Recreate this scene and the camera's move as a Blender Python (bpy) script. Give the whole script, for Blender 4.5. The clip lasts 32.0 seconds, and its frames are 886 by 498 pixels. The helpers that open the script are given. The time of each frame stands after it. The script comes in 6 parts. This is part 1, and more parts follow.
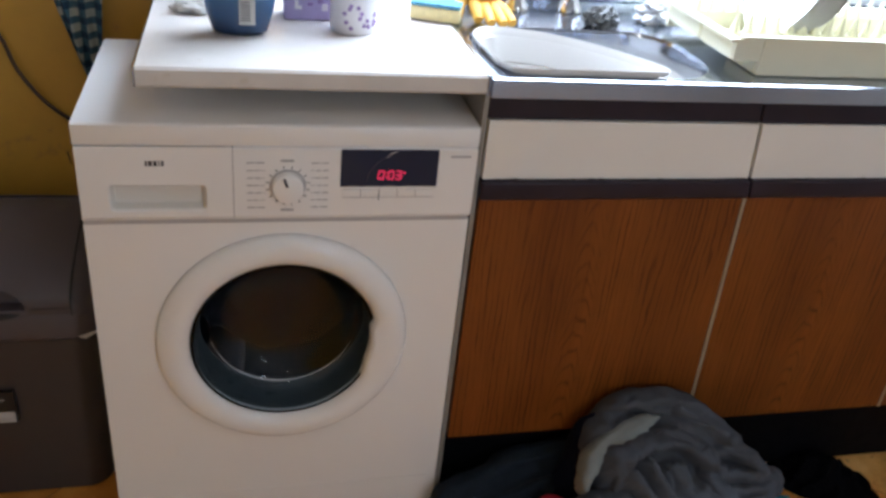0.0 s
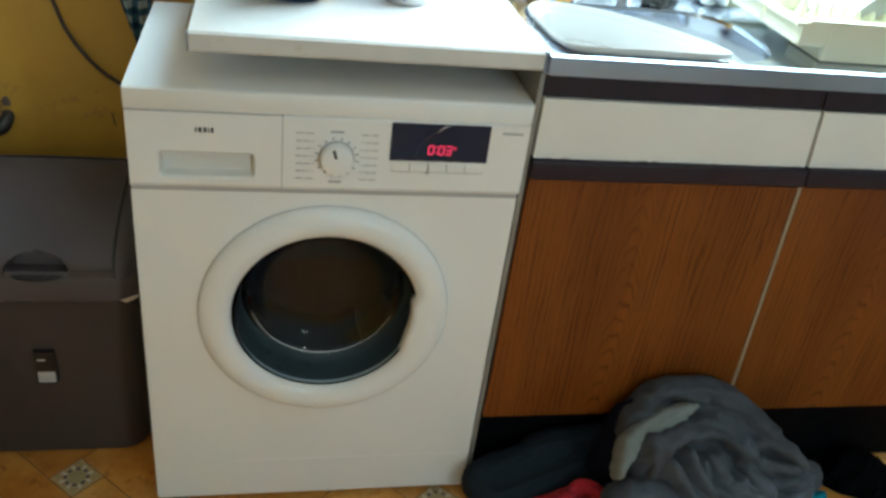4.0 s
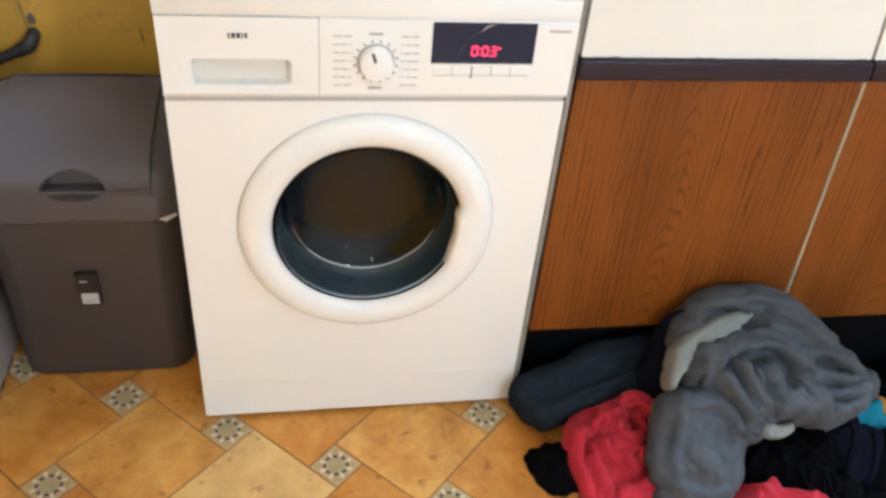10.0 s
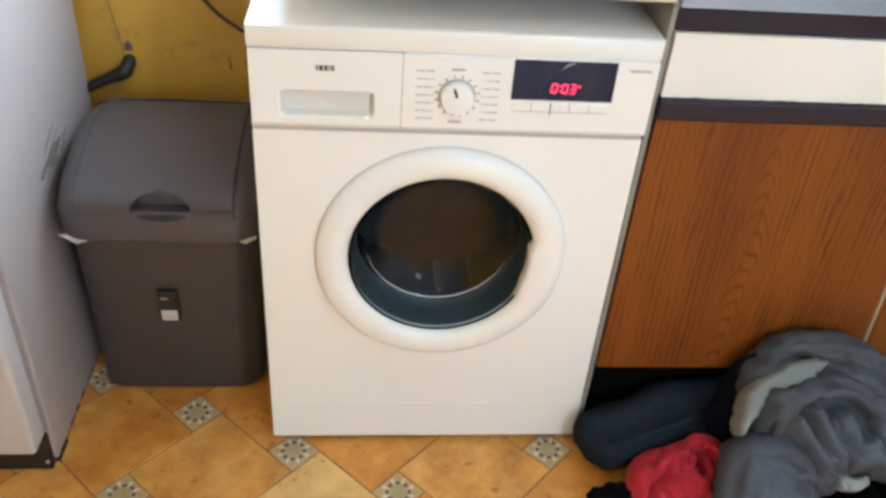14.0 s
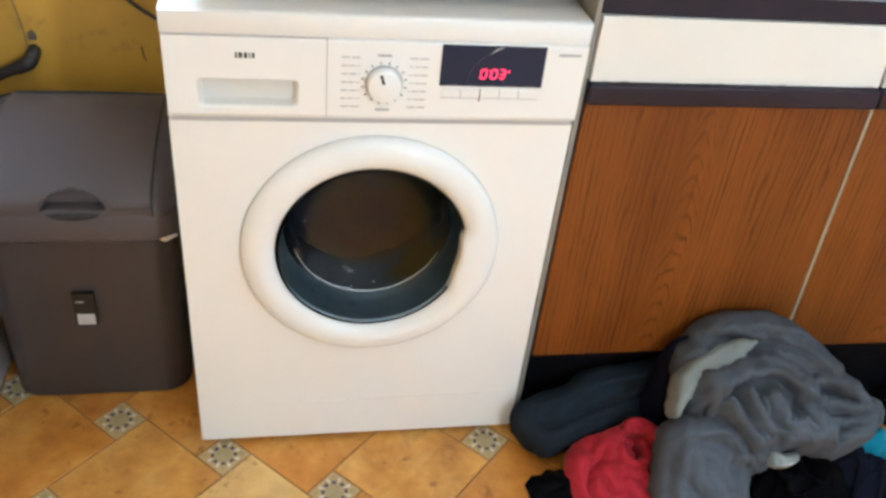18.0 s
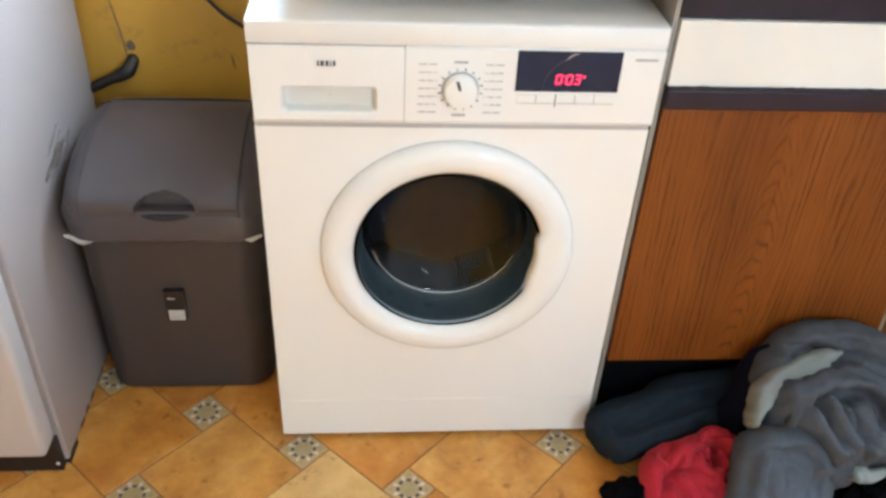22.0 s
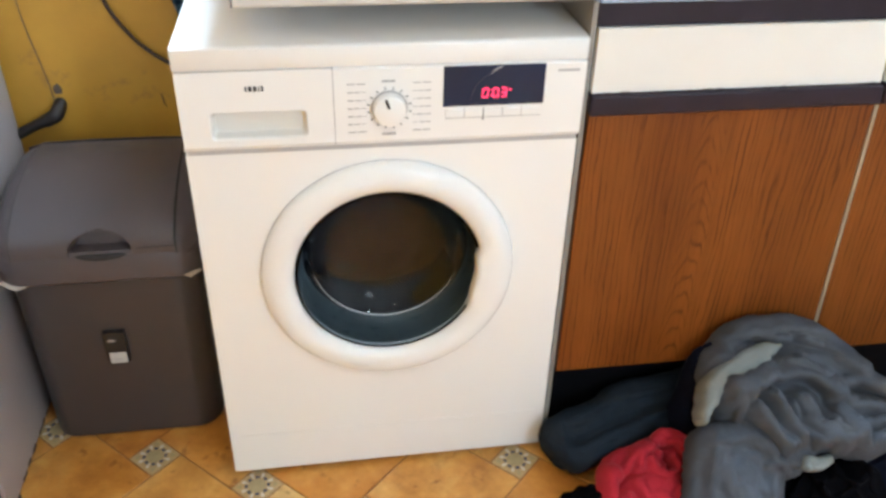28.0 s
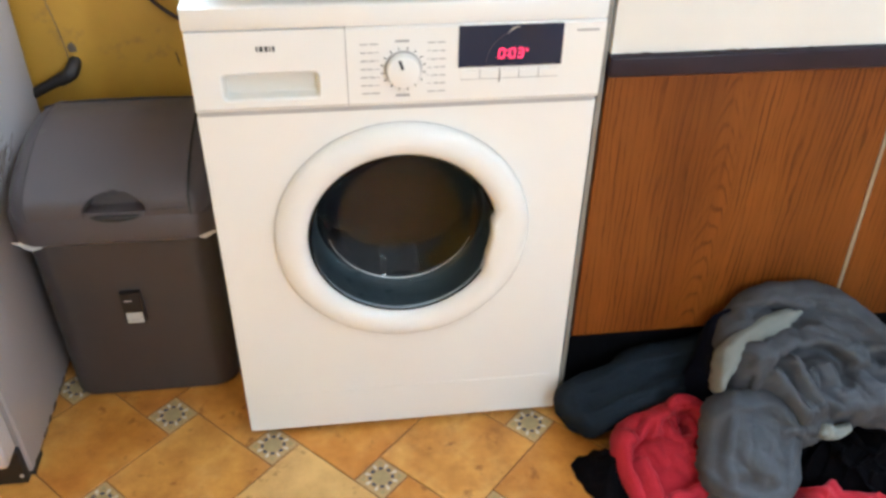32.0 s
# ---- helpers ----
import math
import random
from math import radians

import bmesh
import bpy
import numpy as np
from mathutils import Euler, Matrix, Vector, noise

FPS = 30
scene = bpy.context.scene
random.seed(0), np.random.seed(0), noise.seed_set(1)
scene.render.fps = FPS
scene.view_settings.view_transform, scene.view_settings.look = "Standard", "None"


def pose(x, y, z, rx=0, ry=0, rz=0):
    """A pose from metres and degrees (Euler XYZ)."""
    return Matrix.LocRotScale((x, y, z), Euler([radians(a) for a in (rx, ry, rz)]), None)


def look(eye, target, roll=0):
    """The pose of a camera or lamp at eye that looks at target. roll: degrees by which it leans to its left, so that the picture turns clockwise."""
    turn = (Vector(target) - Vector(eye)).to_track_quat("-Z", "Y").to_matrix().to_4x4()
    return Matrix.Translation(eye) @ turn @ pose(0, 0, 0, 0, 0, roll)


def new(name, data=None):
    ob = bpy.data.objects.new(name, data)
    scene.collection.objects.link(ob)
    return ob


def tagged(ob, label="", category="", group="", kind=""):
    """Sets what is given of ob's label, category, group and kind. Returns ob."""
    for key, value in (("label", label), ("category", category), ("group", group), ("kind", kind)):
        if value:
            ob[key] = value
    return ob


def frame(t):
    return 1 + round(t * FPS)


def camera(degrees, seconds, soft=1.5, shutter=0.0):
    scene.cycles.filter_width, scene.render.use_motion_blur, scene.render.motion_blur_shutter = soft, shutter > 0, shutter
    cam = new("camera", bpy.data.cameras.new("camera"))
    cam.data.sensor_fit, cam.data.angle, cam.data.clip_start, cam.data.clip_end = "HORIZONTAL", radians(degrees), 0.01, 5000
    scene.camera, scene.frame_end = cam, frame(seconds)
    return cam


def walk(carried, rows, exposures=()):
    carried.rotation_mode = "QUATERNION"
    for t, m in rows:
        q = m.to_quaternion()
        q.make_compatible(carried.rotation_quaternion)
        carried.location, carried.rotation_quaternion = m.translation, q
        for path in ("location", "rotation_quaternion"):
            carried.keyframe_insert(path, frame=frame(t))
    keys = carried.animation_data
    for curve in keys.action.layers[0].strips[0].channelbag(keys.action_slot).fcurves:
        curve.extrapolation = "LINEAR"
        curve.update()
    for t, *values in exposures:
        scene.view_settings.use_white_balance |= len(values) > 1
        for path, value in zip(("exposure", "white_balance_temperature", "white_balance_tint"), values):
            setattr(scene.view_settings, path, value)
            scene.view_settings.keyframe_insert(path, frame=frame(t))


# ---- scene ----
cam = camera(55.3, 32.0, 3.0)
PATH = [
    (0, (-0.063, -1.186, 1.337), (0.393, 0.485, 0.337), 6.5),
    (0.5, (-0.085, -1.181, 1.34), (0.315, 0.508, 0.347), 5.2),
    (1, (-0.08, -1.167, 1.337), (0.275, 0.487, 0.271), 6.6),
    (1.5, (-0.105, -1.169, 1.332), (0.27, 0.492, 0.283), 6.5),
    (2, (-0.084, -1.165, 1.335), (0.258, 0.5, 0.28), 6.3),
    (2.5, (-0.089, -1.174, 1.326), (0.314, 0.486, 0.285), 8.0),
    (4.5, (-0.094, -1.148, 1.329), (0.303, 0.488, 0.249), 8.0),
    (5, (-0.088, -1.138, 1.333), (0.258, 0.467, 0.191), 7.7),
    (5.5, (-0.085, -1.146, 1.32), (0.197, 0.416, 0.103), 4.7),
    (6, (-0.106, -1.149, 1.301), (0.185, 0.43, 0.107), 2.8),
    (6.5, (-0.089, -1.117, 1.292), (0.166, 0.445, 0.069), 2.1),
    (7, (-0.116, -1.134, 1.303), (0.081, 0.419, 0.058), 2.0),
    (7.5, (-0.12, -1.141, 1.287), (0.228, 0.404, 0.065), 4.7),
    (8, (-0.1, -1.112, 1.294), (0.23, 0.399, 0.026), 3.6),
    (8.5, (-0.096, -1.123, 1.266), (0.275, 0.421, 0.05), 3.6),
    (9, (-0.086, -1.117, 1.266), (0.245, 0.435, 0.049), 3.3),
    (9.5, (-0.075, -1.11, 1.283), (0.218, 0.431, 0.042), 4.1),
    (10, (-0.112, -1.134, 1.278), (0.221, 0.426, 0.071), 5.7),
    (10.5, (-0.118, -1.141, 1.288), (0.171, 0.452, 0.114), 5.8),
    (11, (-0.115, -1.141, 1.289), (0.138, 0.45, 0.103), 4.1),
    (11.5, (-0.106, -1.149, 1.287), (0.09, 0.469, 0.129), -0.1),
    (12, (-0.095, -1.131, 1.283), (0.19, 0.431, 0.066), 4.6),
    (12.5, (-0.102, -1.129, 1.281), (0.117, 0.446, 0.069), 5.2),
    (13, (-0.09, -1.145, 1.272), (0.038, 0.518, 0.168), -0.1),
    (13.5, (-0.121, -1.146, 1.29), (0.038, 0.498, 0.162), 3.6),
    (15.5, (-0.139, -1.118, 1.288), (0.073, 0.455, 0.071), 5.9),
    (16, (-0.122, -1.136, 1.287), (0.08, 0.433, 0.063), 1.5),
    (16.5, (-0.121, -1.141, 1.282), (0.107, 0.45, 0.093), 1.5),
    (17, (-0.099, -1.133, 1.282), (0.133, 0.503, 0.156), 2.5),
    (17.5, (-0.127, -1.127, 1.268), (0.174, 0.494, 0.135), 6.2),
    (18, (-0.133, -1.114, 1.27), (0.225, 0.471, 0.104), 6.7),
    (18.5, (-0.128, -1.117, 1.29), (0.217, 0.474, 0.128), 7.3),
    (19, (-0.128, -1.133, 1.287), (0.132, 0.432, 0.069), 4.3),
    (19.5, (-0.097, -1.148, 1.28), (0.024, 0.454, 0.088), -1.3),
    (20, (-0.108, -1.155, 1.264), (-0.005, 0.461, 0.09), -0.3),
    (20.5, (-0.11, -1.146, 1.279), (0.059, 0.484, 0.131), 0.5),
    (21, (-0.111, -1.147, 1.277), (0.066, 0.472, 0.115), 0.8),
    (21.5, (-0.115, -1.143, 1.281), (0.057, 0.499, 0.153), 2.6),
    (22, (-0.121, -1.131, 1.283), (0.04, 0.48, 0.108), 3.3),
    (22.5, (-0.114, -1.122, 1.268), (0.027, 0.463, 0.056), 3.9),
    (23, (-0.115, -1.116, 1.262), (0.009, 0.469, 0.049), 2.8),
    (23.5, (-0.114, -1.126, 1.263), (-0.015, 0.467, 0.057), -0.2),
    (24, (-0.125, -1.139, 1.258), (0.069, 0.474, 0.092), 1.6),
    (24.5, (-0.122, -1.139, 1.255), (0.159, 0.465, 0.094), 2.5),
    (25, (-0.091, -1.129, 1.26), (0.212, 0.467, 0.093), 2.0),
    (25.5, (-0.098, -1.132, 1.264), (0.193, 0.475, 0.109), 2.0),
    (27.5, (-0.11, -1.164, 1.254), (0.204, 0.472, 0.146), 2.1),
    (28, (-0.105, -1.159, 1.258), (0.173, 0.493, 0.165), 1.6),
    (28.5, (-0.112, -1.159, 1.255), (0.195, 0.485, 0.157), 2.1),
    (29, (-0.122, -1.152, 1.255), (0.216, 0.473, 0.139), 2.6),
    (29.5, (-0.108, -1.164, 1.258), (0.208, 0.444, 0.111), 1.5),
    (30, (-0.106, -1.164, 1.256), (0.254, 0.446, 0.125), 2.3),
    (30.5, (-0.108, -1.16, 1.251), (0.227, 0.454, 0.118), 3.1),
    (31, (-0.105, -1.159, 1.253), (0.179, 0.462, 0.117), 2.8),
    (31.5, (-0.097, -1.162, 1.246), (0.167, 0.458, 0.104), 1.8),
    (32, (-0.089, -1.142, 1.258), (0.129, 0.46, 0.081), 1.0),
]
EXPOSURES = [(0, -1.82, 5850, 12), (1.2, -1.80, 5850, 9), (2.0, -1.66, 5550, -9), (4.4, -1.50, 5500, -11), (5.2, -1.45, 5480, -9), (5.6, -1.2, 5520, -1), (6.0, -0.46, 5500, 6), (6.5, -0.10, 5480, 4), (7.0, 0.10, 5480, 3), (7.6, -0.08, 5520, 3), (9.0, -0.18, 5560, 3), (12.0, -0.44, 5620, 2), (17.0, -0.34, 5450, 1), (20.0, -0.33, 5560, 3), (32, -0.32, 5540, 3)]
walk(cam, [(t, look(eye, target, roll)) for t, eye, target, roll in PATH], EXPOSURES)

# ---- light, world, exposure ----
world = bpy.data.worlds.new("sky_world")
scene.world = world
world.use_nodes = True
wn = world.node_tree.nodes
sky = wn.new("ShaderNodeTexSky")
sky.sky_type, sky.sun_disc = "NISHITA", False
sky.sun_elevation, sky.sun_rotation = radians(32), radians(20)
world.node_tree.links.new(sky.outputs[0], wn["Background"].inputs[0])
wn["Background"].inputs[1].default_value = 0.12


def area(name, place, target, w, h, watts, colour):
    lamp = bpy.data.lights.new(name, "AREA")
    lamp.shape, lamp.size, lamp.size_y, lamp.energy, lamp.color = "RECTANGLE", w, h, watts, colour
    ob = new(name, lamp)
    ob.matrix_world = look(place, target)
    return ob


area("window_daylight", (0.85, 0.535, 1.51), (0.8, -0.15, 0.75), 1.55, 1.0, 265, (0.80, 0.90, 1.0))
area("door_daylight", (0.95, -2.36, 1.45), (0.1, 0.0, 0.6), 0.13, 1.0, 24, (0.90, 0.96, 1.0))
BX, BY = -0.15, -1.02                      # the bulb on its cord
bulb_light = bpy.data.lights.new("ceiling_bulb_light", "POINT")
bulb_light.energy, bulb_light.color, bulb_light.shadow_soft_size = 7.4, (1.0, 0.91, 0.78), 0.035
new("ceiling_bulb_light", bulb_light).location = (BX, BY, 1.966)


# ---- materials ----
def tree(name):
    m = bpy.data.materials.new(name)
    m.use_nodes = True
    t = m.node_tree
    return m, t, t.nodes["Principled BSDF"]


def link(t, a, b):
    t.links.new(a, b)


def ramp(t, source, stops):
    r = t.nodes.new("ShaderNodeValToRGB")
    e = r.color_ramp.elements
    while len(e) < len(stops):
        e.new(0.5)
    for el, (p, c) in zip(e, stops):
        el.position, el.color = p, (*c, 1)
    link(t, source, r.inputs[0])
    return r.outputs[0]


def coords(t, scale=(1, 1, 1), turn=(0, 0, 0)):
    c = t.nodes.new("ShaderNodeTexCoord")
    m = t.nodes.new("ShaderNodeMapping")
    m.inputs["Scale"].default_value = scale
    m.inputs["Rotation"].default_value = [radians(a) for a in turn]
    link(t, c.outputs["Object"], m.inputs[0])
    return m.outputs[0]


def noise_tex(t, vec, scale, detail=4, rough=0.55, distort=0.0):
    n = t.nodes.new("ShaderNodeTexNoise")
    n.inputs["Scale"].default_value, n.inputs["Detail"].default_value = scale, detail
    n.inputs["Roughness"].default_value, n.inputs["Distortion"].default_value = rough, distort
    if vec is not None:
        link(t, vec, n.inputs["Vector"])
    return n.outputs["Fac"]


def mix(t, fac, a, b, mode="MIX"):
    m = t.nodes.new("ShaderNodeMix")
    m.data_type, m.blend_type = "RGBA", mode
    for sock, v in ((m.inputs["Factor"], fac), (m.inputs[6], a), (m.inputs[7], b)):
        if isinstance(v, (int, float)):
            sock.default_value = v
        elif isinstance(v, tuple):
            sock.default_value = (*v, 1)
        else:
            link(t, v, sock)
    return m.outputs[2]


def bump(t, p, height, strength, distance=0.001):
    b = t.nodes.new("ShaderNodeBump")
    b.inputs["Strength"].default_value, b.inputs["Distance"].default_value = strength, distance
    link(t, height, b.inputs["Height"])
    link(t, b.outputs[0], p.inputs["Normal"])


def paint(name, colour, rough=0.4, metal=0.0, vary=0.06, scale=6.0, grain=0.1, grain_scale=300.0, coat=0.0, dirt=None, dirt_at=0.62, spec=0.5):
    """A painted or plastic surface: broad stains, fine grain and, if given, dirt."""
    m, t, p = tree(name)
    v = coords(t)
    broad = noise_tex(t, v, scale, 5)
    low, high = tuple(c * (1 - vary) for c in colour), tuple(min(1, c * (1 + vary)) for c in colour)
    col = ramp(t, broad, [(0.3, low), (0.7, high)])
    if dirt:
        d = ramp(t, noise_tex(t, v, scale * 2.3, 8, 0.65), [(dirt_at, (0, 0, 0)), (dirt_at + 0.1, (1, 1, 1))])
        col = mix(t, d, col, dirt)
    link(t, col, p.inputs["Base Color"])
    p.inputs["Metallic"].default_value, p.inputs["Coat Weight"].default_value, p.inputs["Specular IOR Level"].default_value = metal, coat, spec
    rr = ramp(t, noise_tex(t, v, scale * 4, 4), [(0.2, (rough * 0.8,) * 3), (0.8, (min(1, rough * 1.2),) * 3)])
    link(t, rr, p.inputs["Roughness"])
    if grain:
        bump(t, p, noise_tex(t, v, grain_scale, 3), grain)
    return m


def cloth_mat(name, colour, weave=900.0, vary=0.14, rough=0.9, sheen=0.02, crease=0.0075):
    m, t, p = tree(name)
    v = coords(t)
    col = ramp(t, noise_tex(t, v, 26, 6, 0.6), [(0.25, tuple(c * (1 - vary) for c in colour)), (0.75, tuple(c * (1 + vary) for c in colour))])
    fine = ramp(t, noise_tex(t, v, weave, 2), [(0.3, (0.78,) * 3), (0.7, (1.1,) * 3)])
    link(t, mix(t, 0.6, col, fine, "MULTIPLY"), p.inputs["Base Color"])
    p.inputs["Roughness"].default_value = rough
    p.inputs["Sheen Weight"].default_value = sheen
    p.inputs["Specular IOR Level"].default_value = 0.06
    rumple = noise_tex(t, v, 22, 3, 0.5, 0.4)
    bump(t, p, mix(t, 0.05, rumple, noise_tex(t, v, weave, 2)), 0.6, crease)
    return m


def glow(name, colour, strength):
    m, t, p = tree(name)
    p.inputs["Base Color"].default_value = (*[c * 0.3 for c in colour], 1)
    p.inputs["Emission Color"].default_value = (*colour, 1)
    p.inputs["Emission Strength"].default_value = strength
    return m


def wood_mat():
    """Teak laminate: dark uneven grain lines drawn out upright round a cathedral figure."""
    m, t, p = tree("teak_laminate")

    def calc(op, a, b=0.0, c=0.0):
        n = t.nodes.new("ShaderNodeMath")
        n.operation = op
        for sock, v in zip(n.inputs, (a, b, c)):
            if isinstance(v, (int, float)):
                sock.default_value = v
            else:
                link(t, v, sock)
        return n.outputs[0]

    axes = t.nodes.new("ShaderNodeSeparateXYZ")
    link(t, coords(t), axes.inputs[0])
    warp = noise_tex(t, coords(t, (1, 1, 0.16)), 9, 3, 0.5)
    u = calc("ADD", axes.outputs["X"], calc("MULTIPLY_ADD", warp, 0.05, 0.003))
    v = calc("MULTIPLY_ADD", axes.outputs["Z"], 0.075, -0.036)
    r = calc("SQRT", calc("ADD", calc("MULTIPLY", u, u), calc("MULTIPLY", v, v)))
    wobble = noise_tex(t, coords(t, (1, 1, 0.18)), 17, 4, 0.55)
    turn = calc("ADD", calc("MULTIPLY", r, 96.0), calc("MULTIPLY", wobble, 4.2))
    arch = calc("ADD", calc("ADD", calc("MULTIPLY", axes.outputs["Z"], 26.0), calc("MULTIPLY", calc("MULTIPLY", u, u), 2300.0)), calc("MULTIPLY", wobble, 3.0))
    middle = ramp(t, calc("MULTIPLY", calc("ABSOLUTE", u), 10.0), [(0.26, (1, 1, 1)), (0.40, (0, 0, 0))])
    turn = calc("ADD", turn, calc("MULTIPLY", middle, calc("SUBTRACT", arch, turn)))
    wave = calc("PINGPONG", turn, 0.5)
    lines = ramp(t, wave, [(0.0, (0.16, 0.10, 0.08)), (0.07, (0.50, 0.40, 0.34)), (0.22, (1.0, 1.0, 1.0))])
    fade = ramp(t, noise_tex(t, coords(t, (1, 1, 0.22)), 30, 4, 0.65), [(0.38, (0.12,) * 3), (0.62, (0.80,) * 3)])
    fine = noise_tex(t, coords(t, (1, 1, 0.016)), 300, 4, 0.75)
    streak = ramp(t, fine, [(0.30, (0.48, 0.36, 0.30)), (0.52, (0.98, 0.97, 0.96)), (0.8, (1.10, 1.08, 1.06))])
    broad = noise_tex(t, coords(t, (1, 1, 0.12)), 14, 3, 0.5)
    base = ramp(t, broad, [(0.3, (0.150, 0.0405, 0.0044)), (0.7, (0.226, 0.0675, 0.0080))])
    col = mix(t, fade, base, mix(t, 1.0, base, lines, "MULTIPLY"))
    link(t, mix(t, 0.75, col, streak, "MULTIPLY"), p.inputs["Base Color"])
    p.inputs["Roughness"].default_value = 0.42
    p.inputs["Specular IOR Level"].default_value = 0.25
    bump(t, p, fine, 0.15, 0.0006)
    return m


def tile_mat(name="ochre_tile", pale=0.0):
    """Ochre tile, mottled, paler or redder from tile to tile, with brown spots."""
    m, t, p = tree(name)
    info = t.nodes.new("ShaderNodeObjectInfo")
    off = t.nodes.new("ShaderNodeVectorMath")
    off.operation = "MULTIPLY_ADD"
    c = t.nodes.new("ShaderNodeTexCoord")
    link(t, info.outputs["Random"], off.inputs[0])
    off.inputs[1].default_value = (37.0, 53.0, 11.0)
    link(t, c.outputs["Object"], off.inputs[2])
    v = off.outputs[0]
    clouds = noise_tex(t, v, 9, 6, 0.6)
    col = ramp(t, clouds, [(0.28, (0.46, 0.172, 0.022)), (0.5, (0.63, 0.272, 0.046)), (0.72, (0.76, 0.41, 0.110))])
    each = ramp(t, info.outputs["Random"], [(0.0, (0.86, 0.80, 0.74)), (0.5, (1.0, 1.0, 1.0)), (0.78, (1.02, 1.04, 1.0)), (1.0, (1.16, 1.42, 2.1))])
    col = mix(t, 1.0, col, each, "MULTIPLY")
    col = mix(t, pale, col, (0.78, 0.56, 0.24))
    world_v = t.nodes.new("ShaderNodeNewGeometry").outputs["Position"]
    grime = ramp(t, noise_tex(t, world_v, 8, 8, 0.70), [(0.42, (1.04, 1.04, 1.0)), (0.55, (0.88, 0.82, 0.74)), (0.72, (0.54, 0.45, 0.36))])
    col = mix(t, 0.9, col, grime, "MULTIPLY")
    spots = ramp(t, noise_tex(t, v, 34, 3, 0.5), [(0.63, (1, 1, 1)), (0.74, (0.42, 0.29, 0.20))])
    col = mix(t, 0.7, col, spots, "MULTIPLY")
    link(t, col, p.inputs["Base Color"])
    p.inputs["Roughness"].default_value = 0.36
    bump(t, p, noise_tex(t, v, 60, 5), 0.12, 0.001)
    return m


WHITE = paint("white_enamel", (0.87, 0.86, 0.835), 0.22, vary=0.004, scale=3, grain=0.0, coat=0.2)
WHITE_PLASTIC = paint("white_plastic", (0.87, 0.86, 0.835), 0.16, vary=0.005, scale=4, grain=0.0)
DOOR_PLASTIC = paint("glossy_white_door_plastic", (0.87, 0.86, 0.835), 0.10, vary=0.004, scale=4, grain=0.0)
# the drawer's white made darker, for the shade within its grip
GRIP_SHADE_WHITE = paint("shaded_recess_plastic", (0.73, 0.72, 0.68), 0.4, vary=0.03)
GREY_LINE = paint("gap_and_shade_grey", (0.46, 0.45, 0.45), 0.6)
PRINT = paint("grey_print_and_glare", (0.42, 0.41, 0.41), 0.6, vary=0.2, scale=200)
PRINT_DARK = paint("dark_print", (0.04, 0.04, 0.045), 0.5)
DISPLAY = paint("display_glass", (0.020, 0.027, 0.056), 0.08, vary=0.1, grain=0.0, coat=0.0, spec=0.22)
PRINT_DIM = paint("dim_caption_and_glare", (0.07, 0.07, 0.085), 0.6)
RED_GLOW = glow("red_led", (1.0, 0.03, 0.10), 4.2)
RUBBER = paint("grey_rubber", (0.098, 0.112, 0.115), 0.3, vary=0.15, scale=14)
# drum and washing are near black: the unlit inside is put into their colour
DRUM_SHADED = paint("shaded_drum_steel", (0.008, 0.009, 0.016), 0.5, 0.0, 0.1, 20, spec=0.05)
WET_WASH = paint("shaded_wet_washing", (0.010, 0.009, 0.013), 0.9, vary=0.1, scale=10, grain=0.0, spec=0.0)
BIN_GREY = paint("grey_bin_plastic", (0.053, 0.043, 0.041), 0.46, vary=0.07, scale=5, grain=0.25, grain_scale=900)
BIN_LID = paint("grey_lid_plastic", (0.072, 0.058, 0.059), 0.42, vary=0.07, scale=5, grain=0.2, grain_scale=900, dirt=(0.12, 0.11, 0.092), dirt_at=0.66)
# for the lid's dark joints, and for shade put into the scoop
BIN_DARK = paint("dark_joint_and_scoop_shade", (0.016, 0.014, 0.014), 0.6)
BAG = paint("white_bin_bag", (0.62, 0.60, 0.56), 0.4, vary=0.1, scale=30)
BLACK_LABEL = paint("black_label", (0.012, 0.012, 0.014), 0.35)
WHITE_LABEL = paint("white_label", (0.50, 0.49, 0.47), 0.5)
# white enamel with the side's weaker light put into its colour, dirt over it
FRIDGE_SIDE_SHADED = paint("shaded_fridge_side_enamel", (0.378, 0.331, 0.316), 0.36, vary=0.03, scale=3, grain=0.05, dirt=(0.44, 0.38, 0.32), dirt_at=0.64)
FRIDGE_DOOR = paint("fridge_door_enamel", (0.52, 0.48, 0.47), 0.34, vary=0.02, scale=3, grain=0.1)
# pale colour for the drawn glint along the glass bowl's edge
GLINT_PALE = paint("pale_edge_glint", (0.70, 0.70, 0.70), 0.3)
SCUFF = paint("brown_scuff", (0.13, 0.092, 0.068), 0.7, vary=0.4, scale=60)
BLACK_PLASTIC = paint("black_plastic", (0.014, 0.012, 0.012), 0.5, vary=0.3, scale=30)
WOOD = wood_mat()
CREAM = paint("cream_laminate", (0.82, 0.79, 0.73), 0.35, vary=0.03, scale=5, grain=0.05, dirt=(0.52, 0.44, 0.34), dirt_at=0.7)
CREAM_EDGE = paint("cream_edging", (0.33, 0.26, 0.17), 0.5, vary=0.15, scale=12)
DARK_TRIM = paint("dark_brown_trim", (0.020, 0.012, 0.021), 0.42, vary=0.25, scale=12, spec=0.3)
PLINTH = paint("black_plinth", (0.0035, 0.0035, 0.0045), 0.6, vary=0.2, scale=12, spec=0.06)
GREY_EDGE = paint("grey_carcass_edge", (0.26, 0.24, 0.21), 0.5, vary=0.12, scale=14)
WORKTOP = paint("cream_worktop_laminate", (0.68, 0.64, 0.59), 0.09, vary=0.05, scale=14, grain=0.05, dirt=(0.60, 0.55, 0.47), dirt_at=0.6)
